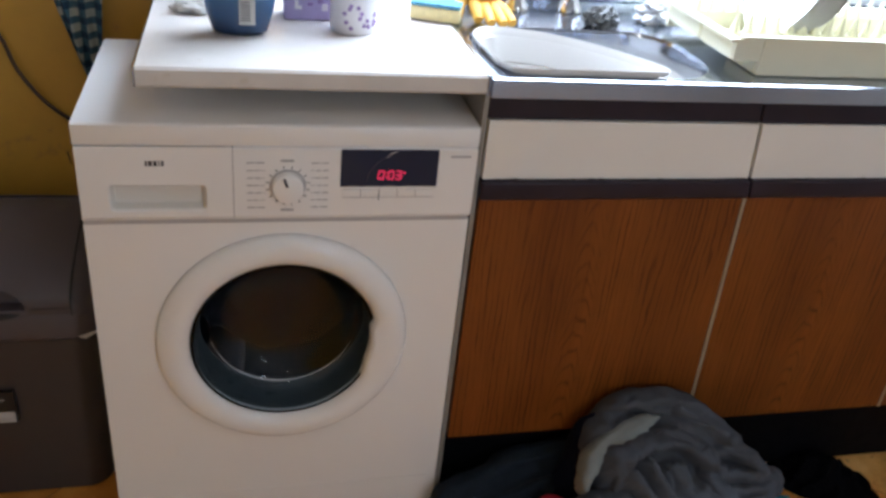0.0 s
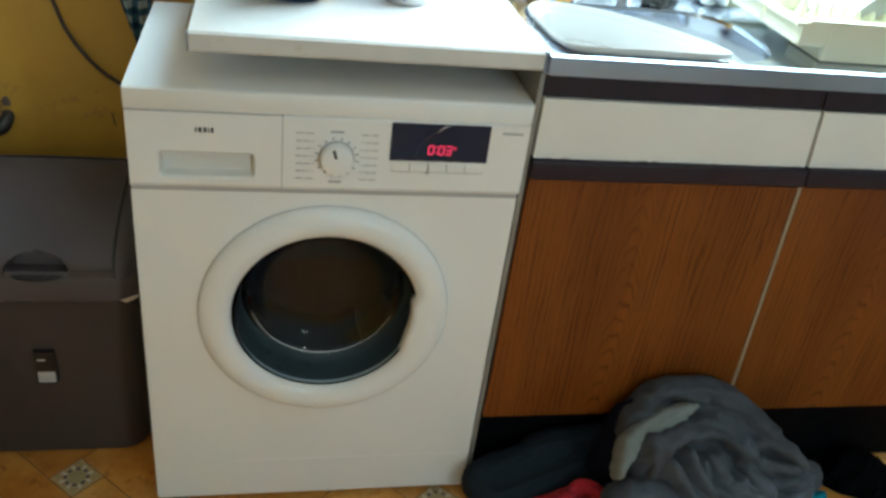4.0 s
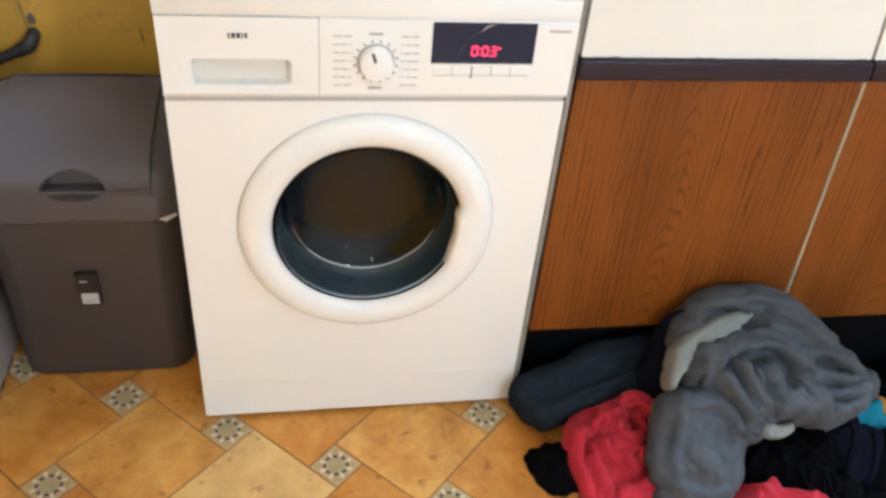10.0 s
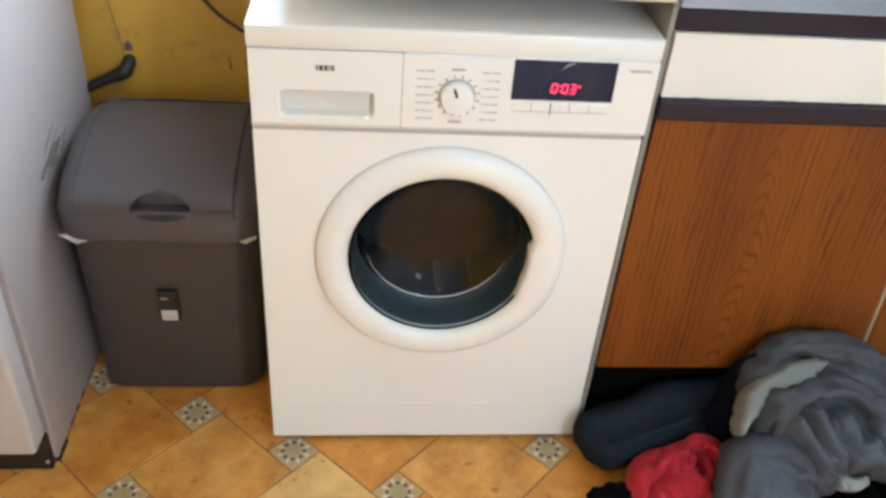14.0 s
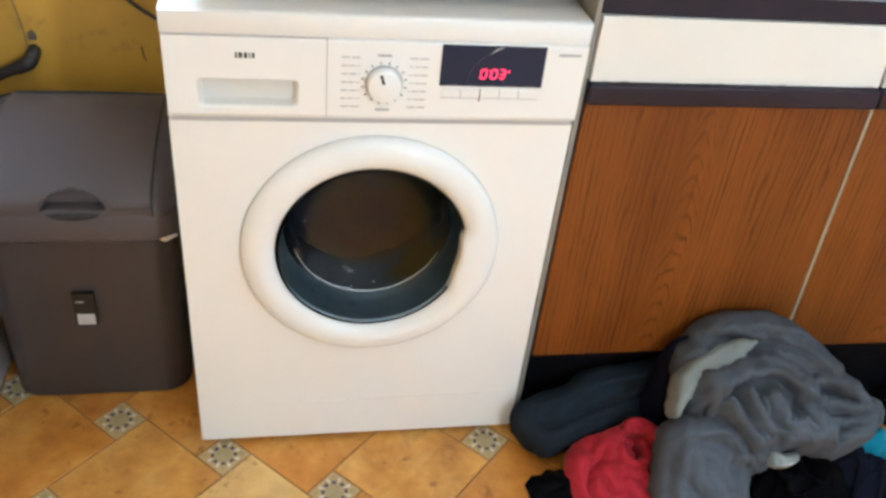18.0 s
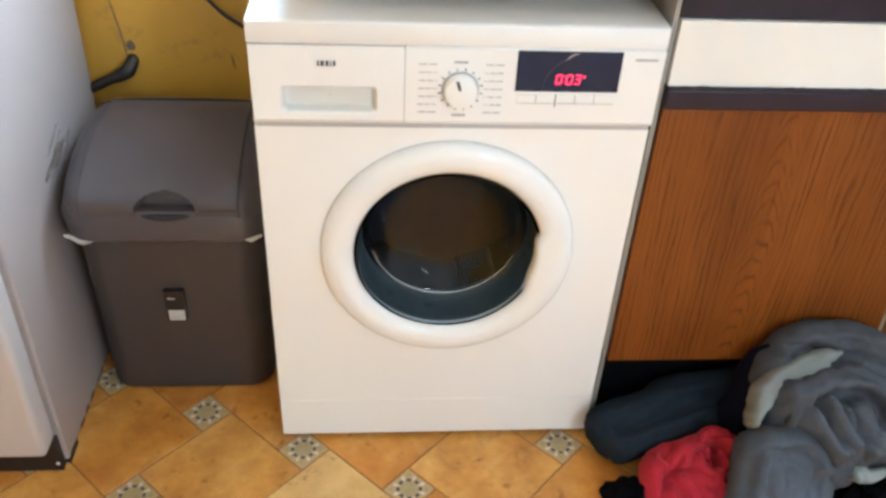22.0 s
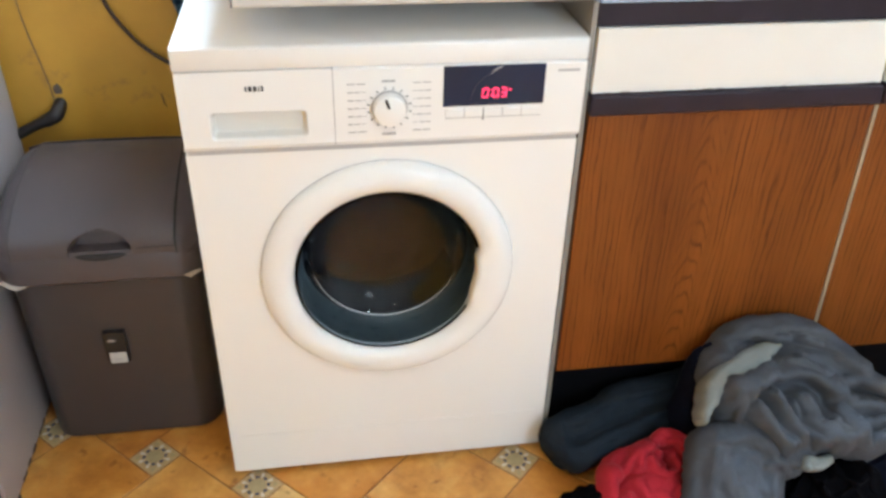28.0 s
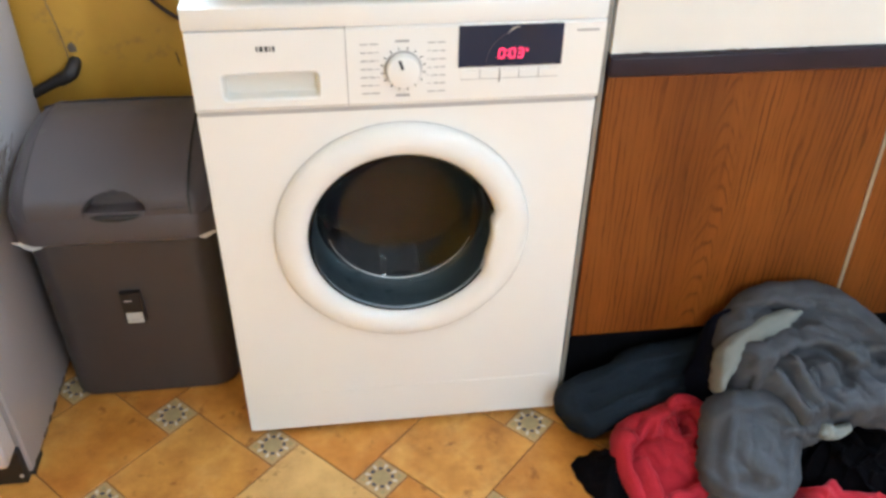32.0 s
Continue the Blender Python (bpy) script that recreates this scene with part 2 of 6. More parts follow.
STEEL = paint("brushed_steel", (0.48, 0.51, 0.58), 0.16, 1.0, 0.04, 8, 0.02, 500)
CHROME = paint("chrome", (0.72, 0.72, 0.74), 0.1, 1.0, 0.02, 8, 0.0)
BOWL = paint("white_bowl_plastic", (0.62, 0.60, 0.57), 0.4, vary=0.03)
RACK = paint("cream_rack_plastic", (0.80, 0.77, 0.58), 0.4, vary=0.04)
CHINA = paint("white_china", (0.76, 0.75, 0.73), 0.2, vary=0.02, grain=0.0)
WALL_YELLOW = paint("yellow_gloss_paint", (0.53, 0.285, 0.032), 0.42, vary=0.18, scale=4, grain=0.35, grain_scale=60, dirt=(0.36, 0.19, 0.045), dirt_at=0.60)
WALL_PLAIN = paint("pale_wall_paint", (0.40, 0.39, 0.37), 0.7, vary=0.06, scale=3, grain=0.2, grain_scale=80)
CEILING = paint("white_ceiling_paint", (0.62, 0.61, 0.59), 0.8, vary=0.03, grain=0.2, grain_scale=80)
GLAZED = paint("white_wall_tile", (0.72, 0.70, 0.67), 0.18, vary=0.04, scale=9, grain=0.0)
GROUT = paint("brown_grout", (0.24, 0.105, 0.028), 0.85, vary=0.3, scale=40, grain=0.3)
TILE = tile_mat()
TILE_PALE = tile_mat("pale_ochre_tile", 0.7)
INSERT = paint("insert_cream_tile", (0.52, 0.36, 0.17), 0.4, vary=0.1, scale=60)
INSERT_TAN = paint("insert_tan", (0.42, 0.33, 0.17), 0.4, vary=0.1, scale=60)
INSERT_BLUE = paint("insert_blue", (0.060, 0.066, 0.105), 0.4, vary=0.2, scale=90)
INSERT_WHITE = paint("insert_white", (0.70, 0.65, 0.56), 0.4, vary=0.1, scale=60)
DENIM = cloth_mat("dark_denim", (0.017, 0.023, 0.032), 1100, sheen=0.005, crease=0.007)
GREY_CLOTH = cloth_mat("grey_cotton", (0.078, 0.083, 0.096), 1000)
LINING = cloth_mat("pale_pocket_lining", (0.22, 0.235, 0.225), 1200, 0.06, crease=0.003)
RED_CLOTH = cloth_mat("red_fleece", (0.40, 0.022, 0.036), 500, 0.2, 0.95, 0.06, crease=0.004)
BLACK_CLOTH = cloth_mat("black_cotton", (0.0022, 0.002, 0.003), 900, sheen=0.0)
NAVY_CLOTH = cloth_mat("navy_cotton", (0.006, 0.007, 0.015), 900, sheen=0.0)
TEAL_CLOTH = cloth_mat("teal_cotton", (0.03, 0.22, 0.32), 900)
YELLOW_RUBBER = paint("yellow_rubber", (0.75, 0.42, 0.06), 0.5, vary=0.1, scale=20)
SPONGE_FOAM = paint("yellow_foam", (0.72, 0.60, 0.30), 0.9, vary=0.12, scale=60, grain=0.8, grain_scale=400)
SCOUR_BLUE = paint("blue_scouring_pad", (0.10, 0.28, 0.38), 0.9, vary=0.2, scale=90, grain=0.8, grain_scale=500)
WIRE_WOOL = paint("steel_wool", (0.10, 0.10, 0.10), 0.4, 0.8, 0.4, 120, 1.0, 600)
def bottle_mat():
    """Tinted bottle: deep blue below, paler above the filling."""
    m, t, p = tree("blue_bottle_plastic")
    s = t.nodes.new("ShaderNodeSeparateXYZ")
    k = t.nodes.new("ShaderNodeMath")
    k.operation = "MULTIPLY"
    k.inputs[1].default_value = 5.0
    link(t, coords(t), s.inputs[0])
    link(t, s.outputs["Z"], k.inputs[0])
    col = ramp(t, k.outputs[0], [(0.0, (0.010, 0.030, 0.085)), (0.25, (0.022, 0.075, 0.18)), (0.6, (0.06, 0.24, 0.42))])
    link(t, mix(t, 0.25, col, ramp(t, noise_tex(t, coords(t), 25), [(0.3, (0.6, 0.6, 0.6)), (0.7, (1.3, 1.3, 1.3))]), "MULTIPLY"), p.inputs["Base Color"])
    p.inputs["Roughness"].default_value = 0.16
    return m


BLUE_BOTTLE = bottle_mat()
BLUE_PALE = paint("pale_blue_label", (0.07, 0.20, 0.36), 0.3, vary=0.1)
PURPLE = paint("lilac_card", (0.36, 0.30, 0.52), 0.5, vary=0.15, scale=16)
PURPLE_PRINT = paint("purple_print", (0.26, 0.16, 0.38), 0.5, vary=0.3, scale=80)
CAN_WHITE = paint("white_can", (0.66, 0.64, 0.66), 0.3, vary=0.05)
CAN_BLUE = paint("dark_blue_print", (0.04, 0.05, 0.16), 0.4)
FOIL = paint("crumpled_foil_grey", (0.46, 0.46, 0.47), 0.4, 0.3, 0.2, 40)
NAVY_TIN = paint("navy_tin", (0.012, 0.016, 0.03), 0.35, vary=0.2)
CABLE = paint("brown_cable", (0.05, 0.028, 0.018), 0.5)
PIPE_BLACK = paint("black_pipe", (0.02, 0.015, 0.013), 0.5, vary=0.3, scale=40)
FRAME_WHITE = paint("white_window_frame", (0.74, 0.73, 0.70), 0.35, vary=0.03)
SKY_CARD = glow("bright_overcast", (0.85, 0.93, 1.0), 5.0)
BULB = glow("warm_bulb", (1.0, 0.80, 0.55), 60.0)


def gingham():
    """Blue and white checks about two centimetres wide."""
    m, t, p = tree("blue_gingham")
    v = coords(t, (1, 1, 1), (0, 0, 0))
    s = t.nodes.new("ShaderNodeSeparateXYZ")
    link(t, v, s.inputs[0])
    cols = []
    for axis in ("X", "Z"):
        w = t.nodes.new("ShaderNodeMath")
        w.operation = "PINGPONG"
        w.inputs[1].default_value = 0.014
        link(t, s.outputs[axis], w.inputs[0])
        g = t.nodes.new("ShaderNodeMath")
        g.operation = "GREATER_THAN"
        g.inputs[1].default_value = 0.0075
        link(t, w.outputs[0], g.inputs[0])
        cols.append(mix(t, g.outputs[0], (0.62, 0.62, 0.56), (0.07, 0.17, 0.24)))
    link(t, mix(t, 1.0, cols[0], cols[1], "MULTIPLY"), p.inputs["Base Color"])
    p.inputs["Roughness"].default_value = 0.9
    bump(t, p, noise_tex(t, v, 700, 2), 0.3)
    return m


GINGHAM = gingham()


def glass(name, tint, rough=0.0, ior=1.3):
    m, t, p = tree(name)
    p.inputs["Base Color"].default_value = (*tint, 1)
    p.inputs["Transmission Weight"].default_value, p.inputs["IOR"].default_value = 1.0, ior
    link(t, ramp(t, noise_tex(t, coords(t), 12, 3), [(0.3, (rough,) * 3), (0.8, (rough + 0.03,) * 3)]), p.inputs["Roughness"])
    return m


DOOR_GLASS = glass("door_bowl_glass", (0.66, 0.74, 0.80), 0.0, 1.33)
PANE_GLASS = glass("window_pane_glass", (0.97, 0.98, 0.98), 0.0)


# ---- mesh helpers ----
def origin(ob):
    p = Vector((0, 0, 0))
    while ob:
        p += ob.location
        ob = ob.parent
    return p


def part(name, bm, material, parent=None, label="", smooth=False, mats=()):
    """Link a bmesh, given in world metres, as one mesh object under a thing or a part."""
    if parent:
        bmesh.ops.translate(bm, verts=bm.verts, vec=-origin(parent))
    me = bpy.data.meshes.new(name)
    bm.to_mesh(me)
    bm.free()
    for m in (material, *mats):
        me.materials.append(m)
    if smooth:
        me.polygons.foreach_set("use_smooth", [True] * len(me.polygons))
        me.set_sharp_from_angle(angle=radians(38))
    ob = new(name, me)
    ob.parent = parent
    return tagged(ob, label)


def thing(name, place, label, category, group="", kind=""):
    ob = new(name)
    ob.location, ob.empty_display_size = place, 0.05
    return tagged(ob, label, category, group, kind)


def box(x0, x1, y0, y1, z0, z1, bevel=0.0, seg=2, into=None):
    bm = bmesh.new() if into is None else into
    v = bmesh.ops.create_cube(bm, size=1)["verts"]
    bmesh.ops.scale(bm, verts=v, vec=(x1 - x0, y1 - y0, z1 - z0))
    bmesh.ops.translate(bm, verts=v, vec=((x0 + x1) / 2, (y0 + y1) / 2, (z0 + z1) / 2))
    if bevel:
        edges = list({e for w in v for e in w.link_edges})
        bmesh.ops.bevel(bm, geom=edges, offset=bevel, segments=seg, profile=0.6, affect="EDGES")
    return bm


def rings_mesh(rings, close_ends=True, loop=True, into=None):
    """Skin a list of equal rings of points."""
    bm = bmesh.new() if into is None else into
    vs = [[bm.verts.new(p) for p in ring] for ring in rings]
    n = len(vs[0])
    for a, b in zip(vs, vs[1:]):
        for i in range(n if loop else n - 1):
            j = (i + 1) % n
            bm.faces.new((a[i], a[j], b[j], b[i]))
    if close_ends and loop:
        bm.faces.new(list(reversed(vs[0])))
        bm.faces.new(vs[-1])
    bmesh.ops.recalc_face_normals(bm, faces=bm.faces)
    return bm


def lathe(profile, centre, axis="y", n=72, close_ends=False, into=None):
    """Turn (radius, along) pairs round an axis through centre; along y or z."""
    cx, cy, cz = centre
    rings = []
    for r, a in profile:
        ring = []
        for i in range(n):
            th = 2 * math.pi * i / n
            ring.append((cx + r * math.cos(th), cy + a, cz + r * math.sin(th)) if axis == "y" else (cx + r * math.cos(th), cy + r * math.sin(th), cz + a))
        rings.append(ring)
    return rings_mesh(rings, close_ends, into=into)


def smooth_path(points, steps=8):
    """Catmull-Rom through the points."""
    p = [Vector(q) for q in points]
    p = [2 * p[0] - p[1], *p, 2 * p[-1] - p[-2]]
    out = []
    for a, b, c, d in zip(p, p[1:], p[2:], p[3:]):
        for s in range(steps):
            u = s / steps
            out.append(0.5 * (2 * b + (c - a) * u + (2 * a - 5 * b + 4 * c - d) * u * u + (3 * b - a - 3 * c + d) * u ** 3))
    return out + [p[-2]]


def tube(points, radius, n=10, steps=8, into=None):
    path = smooth_path(points, steps)
    radii = radius if isinstance(radius, (list, tuple)) else [radius] * 2
    rings = []
    for k, q in enumerate(path):
        way = (path[min(k + 1, len(path) - 1)] - path[max(k - 1, 0)]).normalized()
        side = way.cross(Vector((0.13, 0.21, 0.97))).normalized()
        up = side.cross(way)
        f = k / (len(path) - 1) * (len(radii) - 1)
        i = min(int(f), len(radii) - 2)
        r = radii[i] + (radii[i + 1] - radii[i]) * (f - i)
        rings.append([q + side * (r * math.cos(2 * math.pi * j / n)) + up * (r * math.sin(2 * math.pi * j / n)) for j in range(n)])
    return rings_mesh(rings, True, into=into)


def rounded_ring(cx, cy, z, hx, hy, r, n=8):
    """A rounded rectangle as a ring of points, level at z."""
    ring = []
    for k, (sx, sy) in enumerate(((1, 1), (-1, 1), (-1, -1), (1, -1))):
        for i in range(n + 1):
            th = math.pi / 2 * (k + i / n)
            ring.append((cx + sx * (hx - r) + r * math.cos(th), cy + sy * (hy - r) + r * math.sin(th), z))
    return ring


def structure(name, bm, material, label, category, smooth=False):
    return tagged(part(name, bm, material, smooth=smooth), label, category, kind="structure")


# ---- the room ----
X0, X1, Y0, Y1, H = -1.45, 2.1, -2.3, 0.5, 2.4
floor = structure("floor", box(X0, X1, Y0, Y1, -0.08, -0.0022), GROUT, "ochre ceramic floor with small patterned inserts and brown joints", "floor")
structure("ceiling", box(X0 - 0.12, X1 + 0.12, Y0 - 0.12, Y1 + 0.12, H, H + 0.1), CEILING, "plain white painted ceiling", "ceiling")
WX0, WX1, WZ0, WZ1 = 0.03, 1.66, 0.99, 2.02
bm = box(X0 - 0.12, WX0, Y1, Y1 + 0.12, -0.08, H)
box(WX1, X1 + 0.12, Y1, Y1 + 0.12, -0.08, H, into=bm)
box(WX0, WX1, Y1, Y1 + 0.12, -0.08, WZ0, into=bm)
box(WX0, WX1, Y1, Y1 + 0.12, WZ1, H, into=bm)
structure("wall_north", bm, WALL_YELLOW, "yellow gloss-painted kitchen wall, scuffed and cracked", "wall")
structure("wall_west", box(X0 - 0.12, X0, Y0 - 0.12, Y1, -0.08, H), WALL_YELLOW, "yellow gloss-painted side wall", "wall")
structure("wall_east", box(X1, X1 + 0.12, Y0 - 0.12, Y1, -0.08, H), WALL_PLAIN, "pale painted side wall", "wall")
DX0, DX1, DZ0, DZ1 = 0.83, 1.07, 0.9, 2.0
bm = box(X0, DX0, Y0 - 0.12, Y0, -0.08, H)
box(DX1, X1, Y0 - 0.12, Y0, -0.08, H, into=bm)
box(DX0, DX1, Y0 - 0.12, Y0, -0.08, DZ0, into=bm)
box(DX0, DX1, Y0 - 0.12, Y0, DZ1, H, into=bm)
structure("wall_south", bm, WALL_PLAIN, "pale painted wall opposite the sink", "wall")


def window(name, x0, x1, z0, z1, y, bars, label):
    """A white casement set into the wall's thickness, with its panes."""
    root = thing(name, ((x0 + x1) / 2, y, z0), label, "window", kind="structure")
    part("window_frame", box(x0, x0 + 0.05, y - 0.03, y + 0.03, z0, z1, 0.006), FRAME_WHITE, root)
    part("window_frame", box(x1 - 0.05, x1, y - 0.03, y + 0.03, z0, z1, 0.006), FRAME_WHITE, root)
    part("window_frame", box(x0 + 0.05, x1 - 0.05, y - 0.03, y + 0.03, z1 - 0.05, z1, 0.006), FRAME_WHITE, root)
    part("window_frame", box(x0 + 0.05, x1 - 0.05, y - 0.03, y + 0.03, z0, z0 + 0.05, 0.006), FRAME_WHITE, root)
    edges = [x0 + 0.05 + (x1 - x0 - 0.1) * k / bars for k in range(bars + 1)]
    for a, b in zip(edges, edges[1:]):
        pane = part("pane", box(a, b, y - 0.002, y + 0.002, z0 + 0.05, z1 - 0.05), PANE_GLASS, root)
        pane.visible_shadow = False
    for a in edges[1:-1]:
        part("glazing_bar", box(a - 0.018, a + 0.018, y - 0.022, y + 0.022, z0 + 0.05, z1 - 0.05, 0.004), FRAME_WHITE, root)
    return root


window("window_1", WX0, WX1, WZ0, WZ1, Y1 + 0.085, 3, "white-framed kitchen window over the sink, bright with daylight")
part("window_sill", box(WX0 - 0.04, WX1 + 0.04, Y1 - 0.06, Y1 + 0.05, WZ0 - 0.03, WZ0 + 0.001, 0.006), FRAME_WHITE, bpy.data.objects["window_1"])
window("window_2", DX0, DX1, DZ0, DZ1, Y0 - 0.085, 1, "narrow white-framed window behind the viewer")
structure("backdrop", box(-2.5, 4.5, 3.0, 3.05, -0.5, 4.0), SKY_CARD, "bright overcast daylight outside the window", "sky")

lamp = thing("ceiling_lamp", (BX, BY, H), "warm bulb on a short cord under the ceiling", "lamp")
part("ceiling_rose", lathe([(0.0, 0.0), (0.045, 0.0), (0.04, -0.018), (0.012, -0.03), (0.0, -0.03)], (BX, BY, H), "z", 24), FRAME_WHITE, lamp, smooth=True)
part("cord", tube([(BX, BY, H - 0.03), (BX, BY, H - 0.12), (BX, BY, H - 0.24)], 0.004), FRAME_WHITE, lamp)
part("bulb_holder", lathe([(0.0, 0.0), (0.018, 0.0), (0.018, -0.045), (0.0, -0.045)], (BX, BY, H - 0.24), "z", 20), FRAME_WHITE, lamp, smooth=True)
part("bulb", lathe([(0.001, 0.0), (0.016, -0.004), (0.03, -0.04), (0.028, -0.065), (0.015, -0.082), (0.001, -0.086)], (BX, BY, H - 0.286), "z", 24), BULB, lamp, "lit warm bulb", smooth=True)


# ---- washing machine ----
def bars(place, widths, height, depth=0.0006, gap=0.003, into=None):
    """A run of flat upright bars that stands for small print; place is its left end on the front."""
    bm = bmesh.new() if into is None else into
    x, y, z = place
    for w in widths:
        box(x, x + w, y - depth, y + 0.0002, z - height / 2, z + height / 2, into=bm)
        x += w + gap
    return bm


SEGMENTS = {"0": "abcdef", "3": "abcdg"}


def digit(char, x, y, z, w, h, t, slant):
    """A seven-segment figure whose lower left corner is at x, z."""
    lines = {"a": (0, 1, 1, 1), "g": (0, 0.5, 1, 0.5), "d": (0, 0, 1, 0), "f": (0, 0.5, 0, 1), "b": (1, 0.5, 1, 1), "e": (0, 0, 0, 0.5), "c": (1, 0, 1, 0.5)}
    bm = bmesh.new()
    for s in SEGMENTS[char]:
        a0, b0, a1, b1 = lines[s]
        p0, p1 = Vector((x + a0 * w + slant * b0 * h, 0, z + b0 * h)), Vector((x + a1 * w + slant * b1 * h, 0, z + b1 * h))
        way = (p1 - p0).normalized()
        p0, p1 = p0 + way * t * 0.35, p1 - way * t * 0.35
        n = Vector((-way.z, 0, way.x)) * t / 2
        front = [bm.verts.new((q.x, y - 0.0006, q.z)) for q in (p0 - n, p1 - n, p1 + n, p0 + n)]
        rear = [bm.verts.new((v.co.x, y + 0.0002, v.co.z)) for v in front]
        bm.faces.new(front)
        for i in range(4):
            bm.faces.new((front[i], rear[i], rear[(i + 1) % 4], front[(i + 1) % 4]))
    bmesh.ops.recalc_face_normals(bm, faces=bm.faces)
    return bm


MW, MD, MB = 0.2985, 0.385, 0.014          # half width, depth, underside
DC, DZ = 0.0, 0.4525                      # middle of the door


def front_with_hole(r, n=72):
    """The machine's front sheet round the door's opening, with a folded rim."""
    bm = bmesh.new()
    x0, x1, z0, z1 = -MW + 0.006, MW - 0.006, MB, 0.684
    inner, outer = [], []
    for i in range(n):
        th = 2 * math.pi * (i + 0.5) / n
        c, s = math.cos(th), math.sin(th)
        inner.append((DC + r * c, s * r + DZ))
        k = min(((x1 - DC) if c > 0 else (x0 - DC)) / c if abs(c) > 1e-6 else 9, ((z1 - DZ) if s > 0 else (z0 - DZ)) / s if abs(s) > 1e-6 else 9)
        outer.append([DC + k * c, DZ + k * s])
    for cx, cz in ((x0, z0), (x1, z0), (x0, z1), (x1, z1)):
        j = min(range(n), key=lambda i: (outer[i][0] - cx) ** 2 + (outer[i][1] - cz) ** 2)
        outer[j] = [cx, cz]
    a = [bm.verts.new((x, 0.0, z)) for x, z in outer]
    b = [bm.verts.new((x, 0.0, z)) for x, z in inner]
    d = [bm.verts.new((x, 0.05, z)) for x, z in inner]
    back = [bm.verts.new((x, 0.012, z)) for x, z in outer]
    for i in range(n):
        j = (i + 1) % n
        bm.faces.new((a[i], a[j], b[j], b[i]))
        bm.faces.new((b[i], b[j], d[j], d[i]))
        bm.faces.new((a[i], back[i], back[j], a[j]))
    bmesh.ops.recalc_face_normals(bm, faces=bm.faces)
    return bm


def smooth_step(u):
    u = max(0.0, min(1.0, u))
    return u * u * (3 - 2 * u)


def door_ring():
    """The white door rim: a turned section whose inner edge swells into the grip on one side."""
    n, rings = 216, []
    profile = [(0.209, 0.001), (0.2095, -0.005), (0.2080, -0.0100), (0.2045, -0.0145), (0.1990, -0.0180), (0.1930, -0.0202), (0.1870, -0.0214), (0.1815, -0.0217), (0.1760, -0.0212), (0.1708, -0.0199), (0.1662, -0.0178), (0.1622, -0.0150), (0.1590, -0.0118), (0.1570, -0.0085), (0.1562, -0.0050), (0.1560, 0.004)]
    for r, y in profile:
        ring = []
        for i in range(n):
            th = 2 * math.pi * i / n
            deg = math.degrees((th + math.pi) % (2 * math.pi) - math.pi)
            g = 0.0
            if -34 < deg < 17:
                g = smooth_step((17 - deg) / 10) * smooth_step((deg + 34) / 18)
            share = max(0.0, min(1.0, (0.196 - r) / 0.030))
            rr = r - 0.0100 * g * share
            flat = max(0.0, min(1.0, (r - 0.150) / 0.012))
            ring.append((DC + rr * math.cos(th), y + (-0.0205 - y) * 0.7 * g * share * flat if y < 0 else y, DZ + rr * math.sin(th)))
        rings.append(ring)
    return rings_mesh(rings, False)


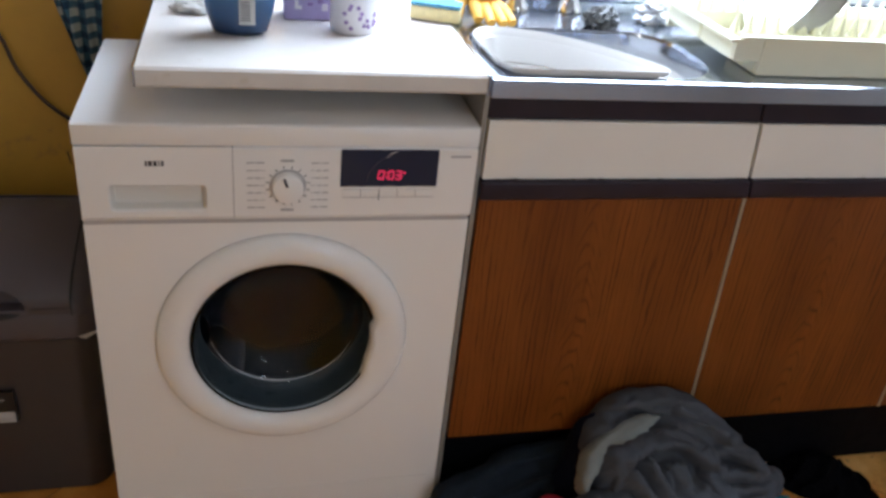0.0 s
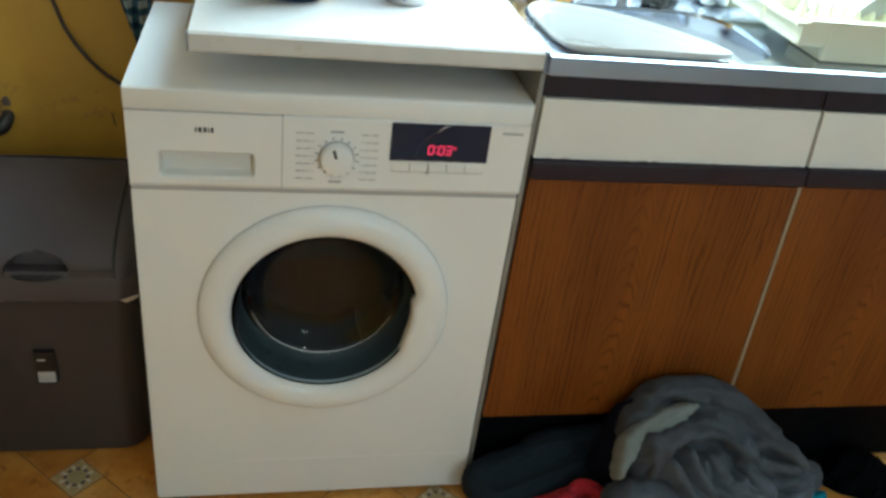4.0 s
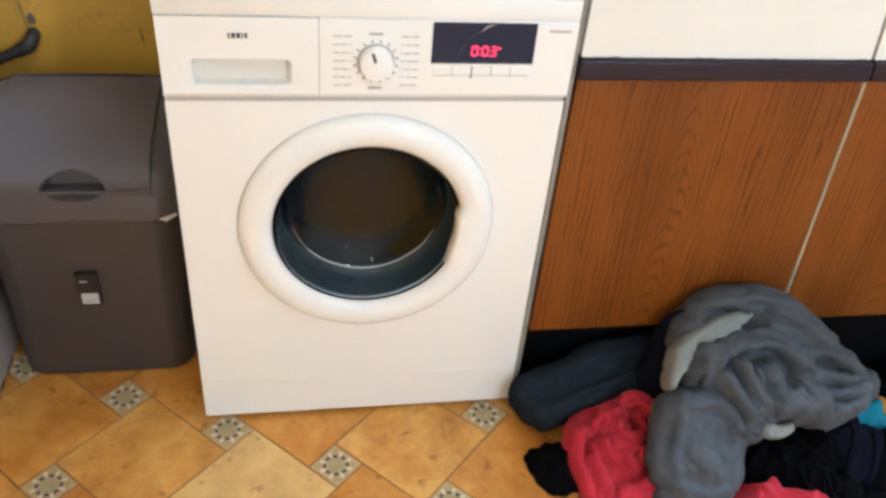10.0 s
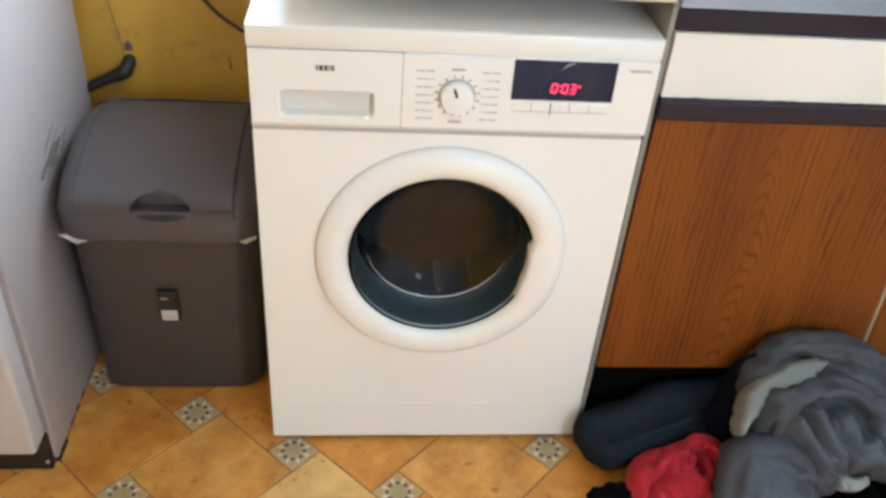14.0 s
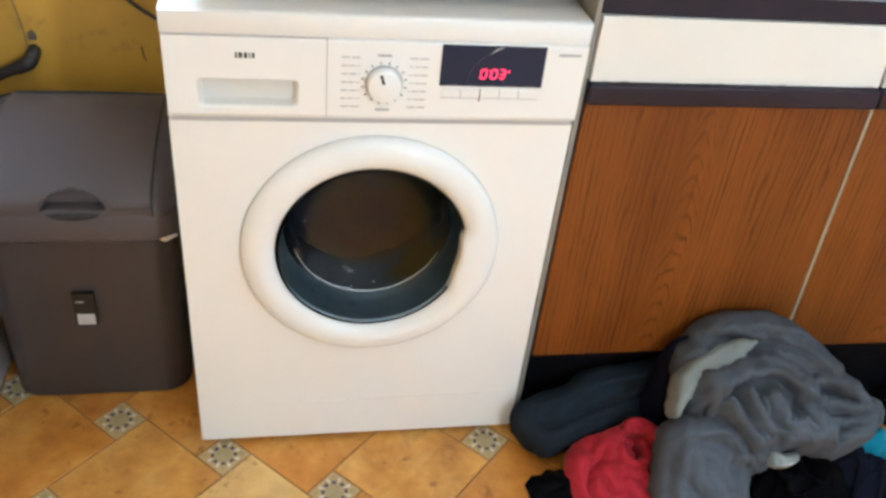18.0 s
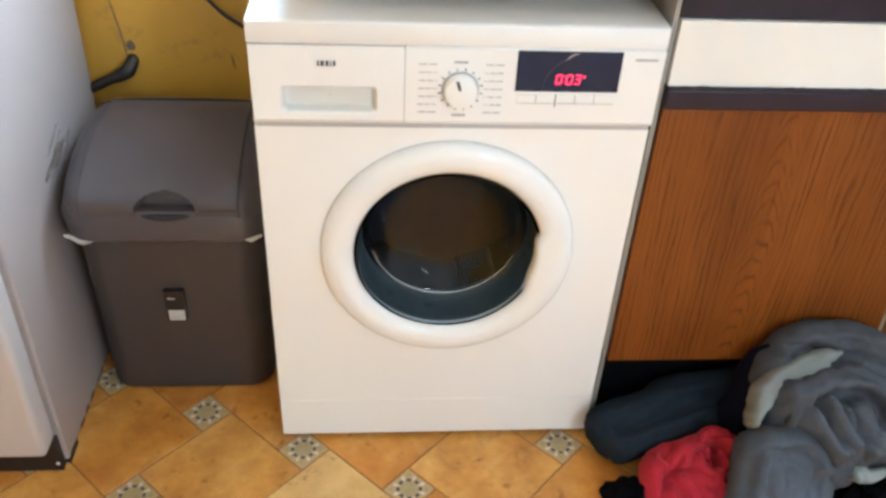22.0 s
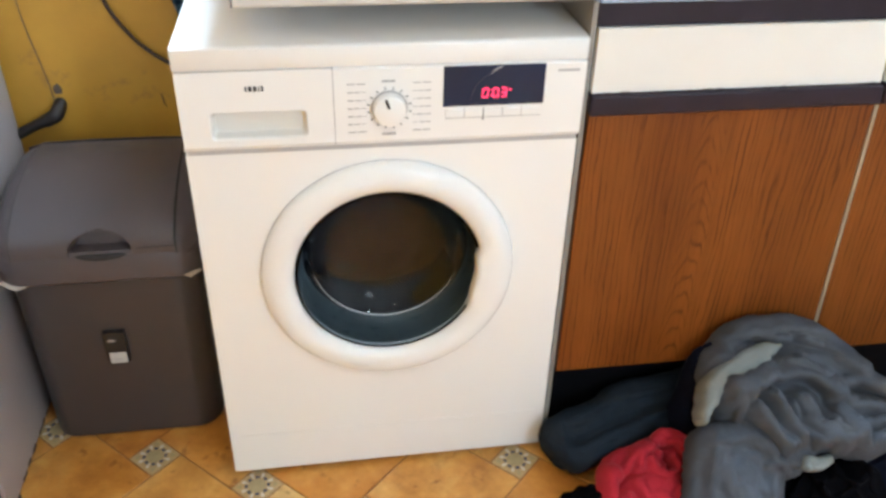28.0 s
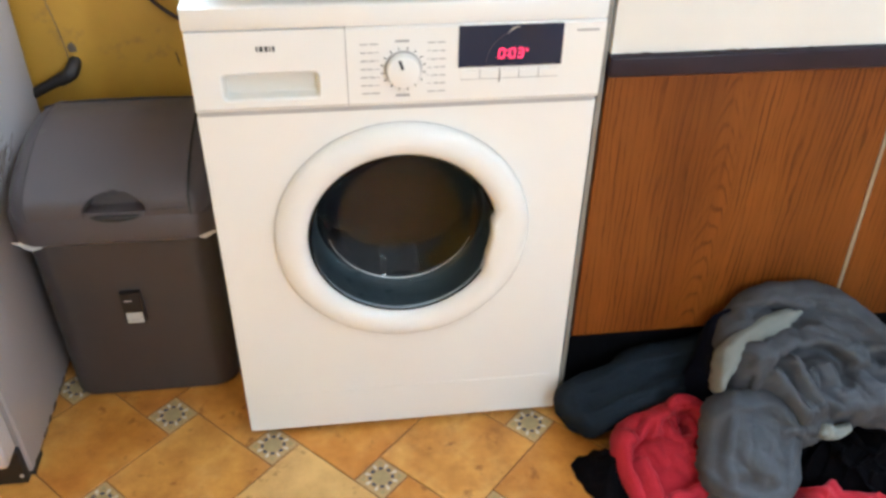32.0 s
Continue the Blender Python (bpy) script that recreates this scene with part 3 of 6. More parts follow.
def washing_machine():
    root = thing("washing_machine", (0, 0.19, 0), "white front-loading washing machine, running, red display lit", "washing machine")
    part("side_panel", box(-MW, -MW + 0.008, 0.006, MD, MB, 0.815, 0.003), WHITE, root)
    part("side_panel", box(MW - 0.008, MW, 0.006, MD, MB, 0.815, 0.003), WHITE, root)
    part("back_panel", box(-MW + 0.008, MW - 0.008, MD - 0.008, MD - 0.001, MB, 0.812), WHITE, root)
    part("base", box(-MW + 0.009, MW - 0.009, 0.015, MD - 0.009, MB, MB + 0.01), BLACK_PLASTIC, root)
    part("front_panel", front_with_hole(0.205), WHITE, root, smooth=True)
    for x in (-MW, MW - 0.0065):
        part("front_edge", box(x, x + 0.0065, 0.0, 0.012, MB, 0.684, 0.0025), WHITE, root)
    part("kick_seam", box(-MW + 0.02, MW - 0.02, -0.0009, 0.0004, 0.1045, 0.1056), WHITE_PLASTIC, root)
    lid = [(MD + 0.004, 0.8155), (-0.0055, 0.8155), (-0.0070, 0.818), (-0.0070, 0.8425), (-0.0062, 0.8460), (-0.0035, 0.8478), (0.001, 0.8484), (MD, 0.8482), (MD + 0.004, 0.845)]
    part("worktop_lid", rings_mesh([[(x, 0.15 + (y - 0.15) * k, 0.83 + (z - 0.83) * k) for y, z in lid] for x, k in ((-MW, 0.985), (-MW + 0.003, 1.0), (MW - 0.003, 1.0), (MW, 0.985))]), WHITE_PLASTIC, root, smooth=True)
    # control fascia, chamfered below
    sect = [(0.012, 0.6905), (-0.004, 0.6925), (-0.0085, 0.699), (-0.009, 0.8115), (-0.005, 0.8145), (0.03, 0.8145), (0.03, 0.6905)]
    fascia = part("control_fascia", rings_mesh([[(x, y, z) for y, z in sect] for x in (-0.0772, MW - 0.001)]), WHITE_PLASTIC, root)
    low = [(0.012, 0.6905), (-0.004, 0.6925), (-0.0085, 0.699), (0.03, 0.699), (0.03, 0.6905)]
    part("fascia_lip", rings_mesh([[(x, y, z) for y, z in low] for x in (-MW + 0.001, -0.0774)]), WHITE_PLASTIC, root)
    F = -0.009
    # grey strip standing forward, its colour standing for the shaded chamfer under the fascia
    part("fascia_shade_strip", box(-MW + 0.004, MW - 0.004, -0.0012, 0.02, 0.684, 0.692), GREY_LINE, root)
    part("top_gap", box(-MW + 0.003, MW - 0.003, 0.0, 0.03, 0.8143, 0.8157), GREY_LINE, root)
    x0, x1, z0, z1 = -0.2565, -0.1165, 0.7095, 0.7535
    ex0, ex1, ez0, ez1 = -MW + 0.002, -0.0785, 0.6995, 0.8140
    mx, mz = (x0 + x1) / 2, (z0 + z1) / 2

    def slot(ins, y, drop=0.0):
        return [(x, y, z + drop) for x, z, _ in rounded_ring(mx, mz, 0, (x1 - x0) / 2 - ins, (z1 - z0) / 2 - ins, 0.007, 5)]

    hole = slot(0.0, F)
    edge = []
    for x, y, z in hole:
        dx, dz = x - mx, z - mz
        k = min(((ex1 if dx > 0 else ex0) - mx) / dx if abs(dx) > 1e-6 else 99, ((ez1 if dz > 0 else ez0) - mz) / dz if abs(dz) > 1e-6 else 99)
        edge.append([mx + dx * k, F, mz + dz * k])
    for cx, cz in ((ex0, ez0), (ex1, ez0), (ex0, ez1), (ex1, ez1)):
        q = min(edge, key=lambda e: (e[0] - cx) ** 2 + (e[2] - cz) ** 2)
        q[0], q[2] = cx, cz
    rim = [(x, 0.03, z) for x, y, z in edge]
    drawer = part("detergent_drawer", rings_mesh([rim, edge, hole, slot(0.0015, F + 0.0015), slot(0.003, F + 0.004)], False), WHITE_PLASTIC, root, "white detergent drawer with a recessed grip")
    part("drawer_grip", rings_mesh([slot(0.003, F + 0.004), slot(0.004, F + 0.012, 0.0), slot(0.007, F + 0.017, 0.0), [(mx + (x - mx) * 0.02, F + 0.018, mz + (z - mz) * 0.02) for x, y, z in slot(0.007, 0)]], False), GRIP_SHADE_WHITE, drawer, "drawer grip, its shade put into a darker white", smooth=True)
    part("drawer_gap", box(-0.0784, -0.0773, F + 0.001, F + 0.004, 0.693, 0.8125), GREY_LINE, root)
    part("maker_mark", bars((-0.2015, F - 0.0009, 0.7885), (0.0022, 0.0045, 0.0040, 0.0014, 0.0032), 0.0075, gap=0.0026), PRINT_DARK, root, "small dark maker's mark")
    part("model_mark", bars((0.254, F - 0.0002, 0.8005), (0.033,), 0.0035), GREY_LINE, root)
    # programme dial
    dx, dz = 0.003, 0.7510
    dial = part("programme_dial", lathe([(0.0001, -0.0165), (0.0205, -0.0165), (0.0232, -0.015), (0.0247, -0.011), (0.0252, 0.0)], (dx, F, dz), "y", 48), WHITE_PLASTIC, root, "white programme dial", smooth=True)
    part("dial_collar", lathe([(0.0252, -0.0022), (0.0266, -0.0022), (0.0272, 0.0)], (dx, F, dz), "y", 48), PRINT, dial)
    mark = box(-0.0021, 0.0021, -0.0006, 0.0006, 0.006, 0.0205)
    bmesh.ops.rotate(mark, verts=mark.verts, cent=(0, 0, 0), matrix=Matrix.Rotation(radians(-18), 3, "Y"))
    bmesh.ops.translate(mark, verts=mark.verts, vec=(dx, F - 0.0168, dz))
    part("dial_pointer", mark, PRINT_DARK, dial, "dark pointer line")
    for k in range(16):
        tick = box(-0.0007, 0.0007, -0.0006, 0.0004, 0.0290, 0.0330)
        bmesh.ops.rotate(tick, verts=tick.verts, cent=(0, 0, 0), matrix=Matrix.Rotation(2 * math.pi * (k + 0.5) / 16, 3, "Y"))
        bmesh.ops.translate(tick, verts=tick.verts, vec=(dx, F, dz))
        part("dial_tick", tick, PRINT_DARK, root)
    for side in (-1, 1):
        for k in range(7):
            z, w = dz + 0.0385 - 0.0125 * k, (0.026, 0.019, 0.021, 0.017, 0.021, 0.017, 0.026)[k]
            x = dx - 0.061 if side < 0 else dx + 0.061 - w
            part("programme_name", bars((x, F - 0.0002, z), (w * 0.45, w * 0.45), 0.0015, gap=w * 0.1), PRINT, root)
            lx = (x + w + 0.002, dx - 0.034) if side < 0 else (dx + 0.034, x - 0.002)
            if lx[1] - lx[0] > 0.002:
                part("programme_line", box(lx[0], lx[1], F - 0.0006, F, z - 0.0004, z + 0.0004), PRINT, root)
    for z in (dz + 0.042, dz - 0.041):
        part("programme_name", bars((dx - 0.011, F - 0.0002, z), (0.02,), 0.0032), PRINT, root)
    # display
    panel = part("display", box(0.0825, 0.2350, F - 0.0016, F + 0.002, 0.7495, 0.8120, 0.0008, 1), DISPLAY, root, "black glossy display window")
    y = F - 0.0018
    for char, x in (("0", 0.1412), ("0", 0.1566), ("3", 0.1684)):
        part("display_digit", digit(char, x, y, 0.7630, 0.0076, 0.0135, 0.0015, 0.07), RED_GLOW, panel, "glowing red figure")
    for z in (0.7660, 0.7740):
        part("display_colon", box(0.1531, 0.1547, y - 0.0006, y, z - 0.0009, z + 0.0009), RED_GLOW, panel)
    part("display_dot", box(0.1812, 0.1836, y - 0.0006, y, 0.7725, 0.7755), RED_GLOW, panel)
    # glare curling over the display film, drawn as thin pale tubes
    part("film_glare", tube([(0.1218, y, 0.7560), (0.1280, y, 0.7755), (0.1410, y, 0.7923), (0.1560, y, 0.8028), (0.1640, y, 0.8065)], [0.0002, 0.0004, 0.0004, 0.0006], 6), PRINT_DIM, panel, "faint drawn glare line on the display film")
    part("film_glare", tube([(0.1530, y, 0.7985), (0.1590, y, 0.8055), (0.1660, y, 0.8090), (0.1705, y, 0.8085)], [0.0003, 0.0013, 0.0010, 0.0003], 6), PRINT, panel, "pale drawn glare on the display film")
    for k in range(5):
        x = 0.0865 + 0.029 * k
        part("display_caption", bars((x + 0.006, y + 0.0002, 0.7515), (0.017,), 0.0020), PRINT_DIM, panel)
        part("push_button", box(x, x + 0.0278, F - 0.0018, F + 0.001, 0.7315, 0.7445, 0.0012, 2), WHITE_PLASTIC, root)
        if k:
            part("button_gap", box(x - 0.0011, x - 0.0003, F - 0.0006, F + 0.001, 0.7305, 0.7455), PRINT, root)
    part("button_gap", box(0.0865, 0.2315, F - 0.0006, F + 0.001, 0.7302, 0.7311), PRINT, root)
    part("start_mark", box(0.1432, 0.1442, F - 0.0021, F + 0.001, 0.7262, 0.7455), PRINT_DARK, root)
    # door
    door = part("door", door_ring(), DOOR_PLASTIC, root, "white rounded door rim with a side grip", smooth=True)
    # thin grey ring on the front that draws the shadow line round the rim
    part("door_shadow_line", lathe([(0.2085, -0.0006), (0.2102, -0.0006), (0.2102, 0.0004)], (DC, 0, DZ), "y", 96), GREY_LINE, root)
    part("door_back_ring", lathe([(0.204, 0.004), (0.204, 0.03), (0.1562, 0.03), (0.1562, 0.0042)], (DC, 0, DZ), "y", 96), RUBBER, door, smooth=True)
    bowl = [(0.1556, -0.007), (0.1540, 0.012), (0.1490, 0.032), (0.1420, 0.048), (0.1345, 0.058), (0.1300, 0.060), (0.1240, 0.066), (0.1150, 0.077), (0.1030, 0.085), (0.0850, 0.0890), (0.045, 0.0910), (0.001, 0.0915)]
    inner = [(0.001, 0.0865), (0.045, 0.0860), (0.0830, 0.0840), (0.0990, 0.0800), (0.1100, 0.0725), (0.1190, 0.0615), (0.1255, 0.0550), (0.1305, 0.0525), (0.1375, 0.0445), (0.1445, 0.0300), (0.1490, 0.0110), (0.1512, -0.007)]
    part("door_glass", lathe(bowl + inner + [bowl[0]], (DC, 0, DZ), "y", 120), DOOR_GLASS, door, "thick dark glass bowl", smooth=True).visible_shadow = False
    # the bowl edge's highlight as a pale tube, only where light from above catches
    part("edge_glint", tube([(DC + 0.1290 * math.cos(radians(a)), 0.0515, DZ + 0.1290 * math.sin(radians(a))) for a in range(196, 350, 11)], [0.0003, 0.0008, 0.0011, 0.0008, 0.0003], 6, 4), GLINT_PALE, door, "thin pale arc drawn as the glint on the bowl's lower edge", smooth=True)
    part("door_seal", lathe([(0.2045, 0.052), (0.1640, 0.0520), (0.1600, 0.0460), (0.1585, 0.0310), (0.1565, 0.0310), (0.1560, 0.0450), (0.1530, 0.0600), (0.1480, 0.0720), (0.1480, 0.0760), (0.1700, 0.0800), (0.2045, 0.0800)], (DC, 0, DZ), "y", 120), RUBBER, root, "grey rubber door seal", smooth=True)
    # the throat's near-black colour stands for the shade behind the seal
    part("seal_throat", lathe([(0.1490, 0.0775), (0.1560, 0.0900), (0.1640, 0.1060), (0.2040, 0.1060)], (DC, 0, DZ), "y", 96), DRUM_SHADED, root, "throat behind the seal, coloured near black for shade", smooth=True)
    for x, yy in ((-0.25, 0.05), (0.25, 0.05), (-0.25, 0.35), (0.25, 0.35)):
        part("foot", lathe([(0.001, 0.0), (0.022, 0.0), (0.022, 0.006), (0.012, 0.008), (0.012, MB), (0.001, MB)], (x, yy, 0), "z", 20), BLACK_PLASTIC, root, smooth=True)
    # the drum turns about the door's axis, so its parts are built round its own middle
    drum = part("drum", bmesh.new(), DRUM_SHADED, root, "steel drum, turning, coloured near black for the shade inside")
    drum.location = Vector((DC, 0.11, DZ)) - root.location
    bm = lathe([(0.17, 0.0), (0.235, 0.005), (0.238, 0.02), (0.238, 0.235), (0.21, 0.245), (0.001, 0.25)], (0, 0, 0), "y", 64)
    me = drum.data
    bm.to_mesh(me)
    bm.free()
    for k in range(3):
        th = 2 * math.pi * k / 3
        lift = lathe([(0.001, 0.02), (0.035, 0.03), (0.04, 0.13), (0.03, 0.21), (0.001, 0.22)], (0.215 * math.cos(th), 0, 0.215 * math.sin(th)), "y", 14)
        bmesh.ops.translate(lift, verts=lift.verts, vec=origin(drum))
        part("drum_lifter", lift, DRUM_SHADED, drum, smooth=True)
    bm = bmesh.new()
    bmesh.ops.create_icosphere(bm, subdivisions=5, radius=1)
    for v in bm.verts:
        p = v.co.copy()
        d = 1 + 0.10 * noise.noise(p * 1.4) + 0.05 * noise.noise(p * 4)
        v.co = Vector((p.x * 0.19 * d, p.y * 0.085 * d + 0.15, p.z * 0.19 * d)) + origin(drum)
    part("wet_laundry", bm, WET_WASH, drum, "wet washing pressed into the drum, coloured near black for the shade inside", smooth=True)
    return drum


DRUM = washing_machine()


# ---- swing bin ----
def bin_ring(z, front, back, x0, x1, r=0.045, bow=0.012):
    ring = rounded_ring((x0 + x1) / 2, (front + back) / 2, z, (x1 - x0) / 2, (back - front) / 2, r, 6)
    mid, half = (x0 + x1) / 2, (x1 - x0) / 2
    return [(x, y - (bow * max(0.0, 1 - ((x - mid) / half) ** 2) if y < (front + back) / 2 else 0), zz) for x, y, zz in ring]


def swing_bin():
    root = thing("swing_bin", (-0.49, 0.28, 0), "grey plastic swing-top bin, white liner showing under its lid", "bin")
    body = [bin_ring(z, f, b, x0, x1) for z, f, b, x0, x1 in ((0.0, 0.154, 0.40, -0.654, -0.338), (0.006, 0.147, 0.405, -0.659, -0.332), (0.2, 0.132, 0.425, -0.655, -0.330), (0.405, 0.112, 0.445, -0.650, -0.326), (0.43, 0.112, 0.445, -0.649, -0.326))]
    part("bin_body", rings_mesh(body), BIN_GREY, root, smooth=True)
    for x, w, droop in ((-0.628, 0.062, 0.017), (-0.338, 0.038, 0.012)):
        strip = []
        for v in (0.0, 0.35, 0.7, 1.0):
            strip.append([(x + w * (k / 12 - 0.5), 0.1005 + 0.34 * max(0.0, abs(x + w * (k / 12 - 0.5) + 0.488) - 0.128) ** 1.25 - 0.0015 * math.sin(2 * v + k), 0.4115 - (droop + 0.001 * math.sin(2.3 * k)) * v * math.sin(math.pi * (k + 0.6) / 13.2)) for k in range(13)])
        part("bin_liner", rings_mesh(strip, False, False), BAG, root, "white liner corner showing under the lid", smooth=True)
    # lid: two end cheeks and the swing flap between them, over a rim
    part("lid_rim", rings_mesh([bin_ring(z, f, b, x0, x1, 0.05) for z, f, b, x0, x1 in ((0.404, 0.103, 0.455, -0.662, -0.318), (0.412, 0.094, 0.458, -0.661, -0.312), (0.455, 0.092, 0.458, -0.662, -0.310), (0.468, 0.100, 0.452, -0.658, -0.316))]), BIN_LID, root, smooth=True)
    prof = [(0.090, 0.452), (0.090, 0.472), (0.098, 0.490), (0.125, 0.507), (0.17, 0.524), (0.225, 0.537), (0.285, 0.5435), (0.345, 0.541), (0.395, 0.529), (0.430, 0.508), (0.448, 0.480), (0.452, 0.455)]

    def slab(x0, x1, lift, round0=0.0, round1=0.0, steps=5):
        rings = []
        for k in range(steps + 1):
            u = k / steps
            x = x0 + (x1 - x0) * u
            drop = round0 * (1 - math.sqrt(max(0, 1 - (1 - u) ** 2))) + round1 * (1 - math.sqrt(max(0, 1 - u ** 2)))
            rings.append([(x, 0.275 + (y - 0.275) * (1 - drop * 0.8), 0.45 + (z - 0.45) * (1 - drop) + lift) for y, z in prof])
        bm = rings_mesh(rings, True, True)
        return bm

    part("lid_end", slab(-0.660, -0.618, 0.0, round0=0.55), BIN_LID, root, smooth=True)
    part("lid_end", slab(-0.352, -0.312, 0.0, round1=0.55), BIN_LID, root, smooth=True)
    # the flap is pressed in to an oval finger scoop over its lower edge
    cx, cz = -0.4755, 0.4690
    fine = [(q.x, q.y) for q in smooth_path([(y, z, 0) for y, z in prof], 9)]
    rows = []
    for k in range(97):
        x, ring = -0.6175 + 0.264 * k / 96, []
        for y, z in fine:
            q = math.hypot((x - cx) / 0.051, (z - cz) / 0.029)
            sink = 0.0
            if q < 1 and y < 0.2:
                sink = (0.030 if z > cz - 0.007 else 0.0025) * min(1.0, (1 - q * q) * 4.0)
            ring.append((x, y + sink, z + 0.0022 - 0.12 * sink))
        rows.append(ring)
    flap = part("lid_flap", rings_mesh(rows), BIN_LID, root, "swing flap with a finger scoop, faintly stained", smooth=True)
    part("flap_edge", tube([(-0.416, 0.0888, 0.4735), (-0.385, 0.0888, 0.4740), (-0.3545, 0.0890, 0.4745)], 0.0007, 6, 4), BIN_DARK, root, "fine joint under the flap")
    part("flap_gap", slab(-0.6182, -0.6174, 0.0026), BIN_DARK, root)
    part("flap_gap", slab(-0.3545, -0.3510, 0.0034), BIN_DARK, root)
    for x, r in ((-0.6178, 0.0005), (-0.3525, 0.0022)):
        part("flap_seam", tube([(x, y - 0.0006, z + 0.0024) for y, z in prof[1:-2]], r, 6, 4), BIN_DARK, root, "dark seam beside the flap")
    part("flap_back_gap", tube([(-0.64, 0.372, 0.5290), (-0.60, 0.376, 0.5360), (-0.49, 0.378, 0.5380), (-0.36, 0.376, 0.5365), (-0.32, 0.372, 0.5300)], 0.0036, 6), BIN_DARK, root)
    part("scoop_slit", tube([(cx - 0.046, 0.0975, cz - 0.0050), (cx - 0.025, 0.1005, cz - 0.0056), (cx, 0.1010, cz - 0.0058), (cx + 0.025, 0.1005, cz - 0.0056), (cx + 0.046, 0.0975, cz - 0.0050)], 0.0013, 8), BIN_DARK, flap, "dark slit in the scoop", smooth=True)
    # the scoop's lower shade, made as a dark bar over the lid plastic
    part("scoop_shade", tube([(cx + 0.047 * u, 0.0898 + 0.003 * u * u, cz - 0.0105 + 0.0035 * u * u) for u in (-1, -0.6, -0.2, 0.2, 0.6, 1)], [0.0008, 0.0050, 0.0066, 0.0066, 0.0050, 0.0008], 8), BIN_DARK, root, "dark bar standing for shade in the scoop's lower half", smooth=True)
    # label
    lab = part("label", box(-0.509, -0.473, 0.1080, 0.1200, 0.2125, 0.2835), BLACK_LABEL, root, "small black label with a white patch")
    part("label_patch", box(-0.5055, -0.4760, 0.1072, 0.1081, 0.2145, 0.2385), WHITE_LABEL, lab)
    part("label_text", bars((-0.500, 0.1071, 0.222), (0.004, 0.003, 0.005, 0.003), 0.006, gap=0.0014), PRINT, lab)
    part("label_text", bars((-0.504, 0.1080, 0.266), (0.014,), 0.003), PRINT, lab)
    return root


swing_bin()


# ---- fridge freezer ----
def fridge():
    fx = -0.686
    root = thing("fridge_freezer", (fx - 0.275, 0.21, 0), "white upright fridge freezer with a scuffed, dirty side", "fridge")
    part("cabinet_body", box(fx - 0.55, fx, -0.052, 0.476, 0.012, 1.52, 0.006, 3), FRIDGE_SIDE_SHADED, root, smooth=True)
    part("foot_strip", box(fx - 0.545, fx - 0.006, -0.070, -0.053, 0.004, 0.084, 0.003), BLACK_PLASTIC, root, "black foot strip")
    part("side_foot", box(fx - 0.03, fx - 0.0005, -0.048, 0.0, 0.0, 0.013), BLACK_PLASTIC, root)
    part("side_foot", box(fx - 0.03, fx - 0.0005, 0.40, 0.45, 0.0, 0.013), BLACK_PLASTIC, root)
    for z0, z1 in ((0.088, 0.482), (0.490, 1.515)):
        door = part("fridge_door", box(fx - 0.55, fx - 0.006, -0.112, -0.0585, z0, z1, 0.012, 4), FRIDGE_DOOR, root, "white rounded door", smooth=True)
        part("door_gasket", box(fx - 0.54, fx - 0.016, -0.060, -0.050, z0 + 0.012, z1 - 0.012), GREY_LINE, door)
    part("door_handle", box(fx - 0.20, fx - 0.028, -0.130, -0.108, 0.432, 0.452, 0.009, 4), FRIDGE_DOOR, root, "long moulded door handle", smooth=True)
    part("hinge_screw", lathe([(0.0001, -0.003), (0.0035, -0.002), (0.004, 0.0)], (fx - 0.012, -0.071, 0.026), "y", 10), WHITE_LABEL, root)
    # scratches and rust along the side
    rnd = random.Random(11)
    for k in range(38):
        y, z = 0.222 + rnd.gauss(0, 0.030), 0.494 + rnd.gauss(0, 0.013)
        ln, w = rnd.uniform(0.020, 0.070), rnd.uniform(0.0003, 0.0008)
        bm = box(fx, fx + 0.0006, -w, w, -ln / 2, ln / 2)
        bmesh.ops.rotate(bm, verts=bm.verts, cent=(0, 0, 0), matrix=Matrix.Rotation(radians(rnd.gauss(-71, 4)), 3, "X"))
        bmesh.ops.translate(bm, verts=bm.verts, vec=(0, y, z))
        part("scratch", bm, SCUFF, root)
    for k in range(22):
        y = -0.04 + 0.33 * rnd.random()
        part("rust_spot", box(fx - 0.001, fx + 0.0006, y, y + rnd.uniform(0.004, 0.02), 0.0125, 0.0125 + rnd.uniform(0.003, 0.009)), SCUFF, root)


fridge()


# ---- cabinets, worktop and sink ----
def lean(bm):
    """The joint between the two units is not upright: it leans along its height."""
    for v in bm.verts:
        if abs(v.co.x - 0.8) < 0.012:
            v.co.x += (0.712 - v.co.z) * 0.0445 + 0.001 if v.co.z < 0.723 else -0.085 * (v.co.z - 0.712)
    return bm


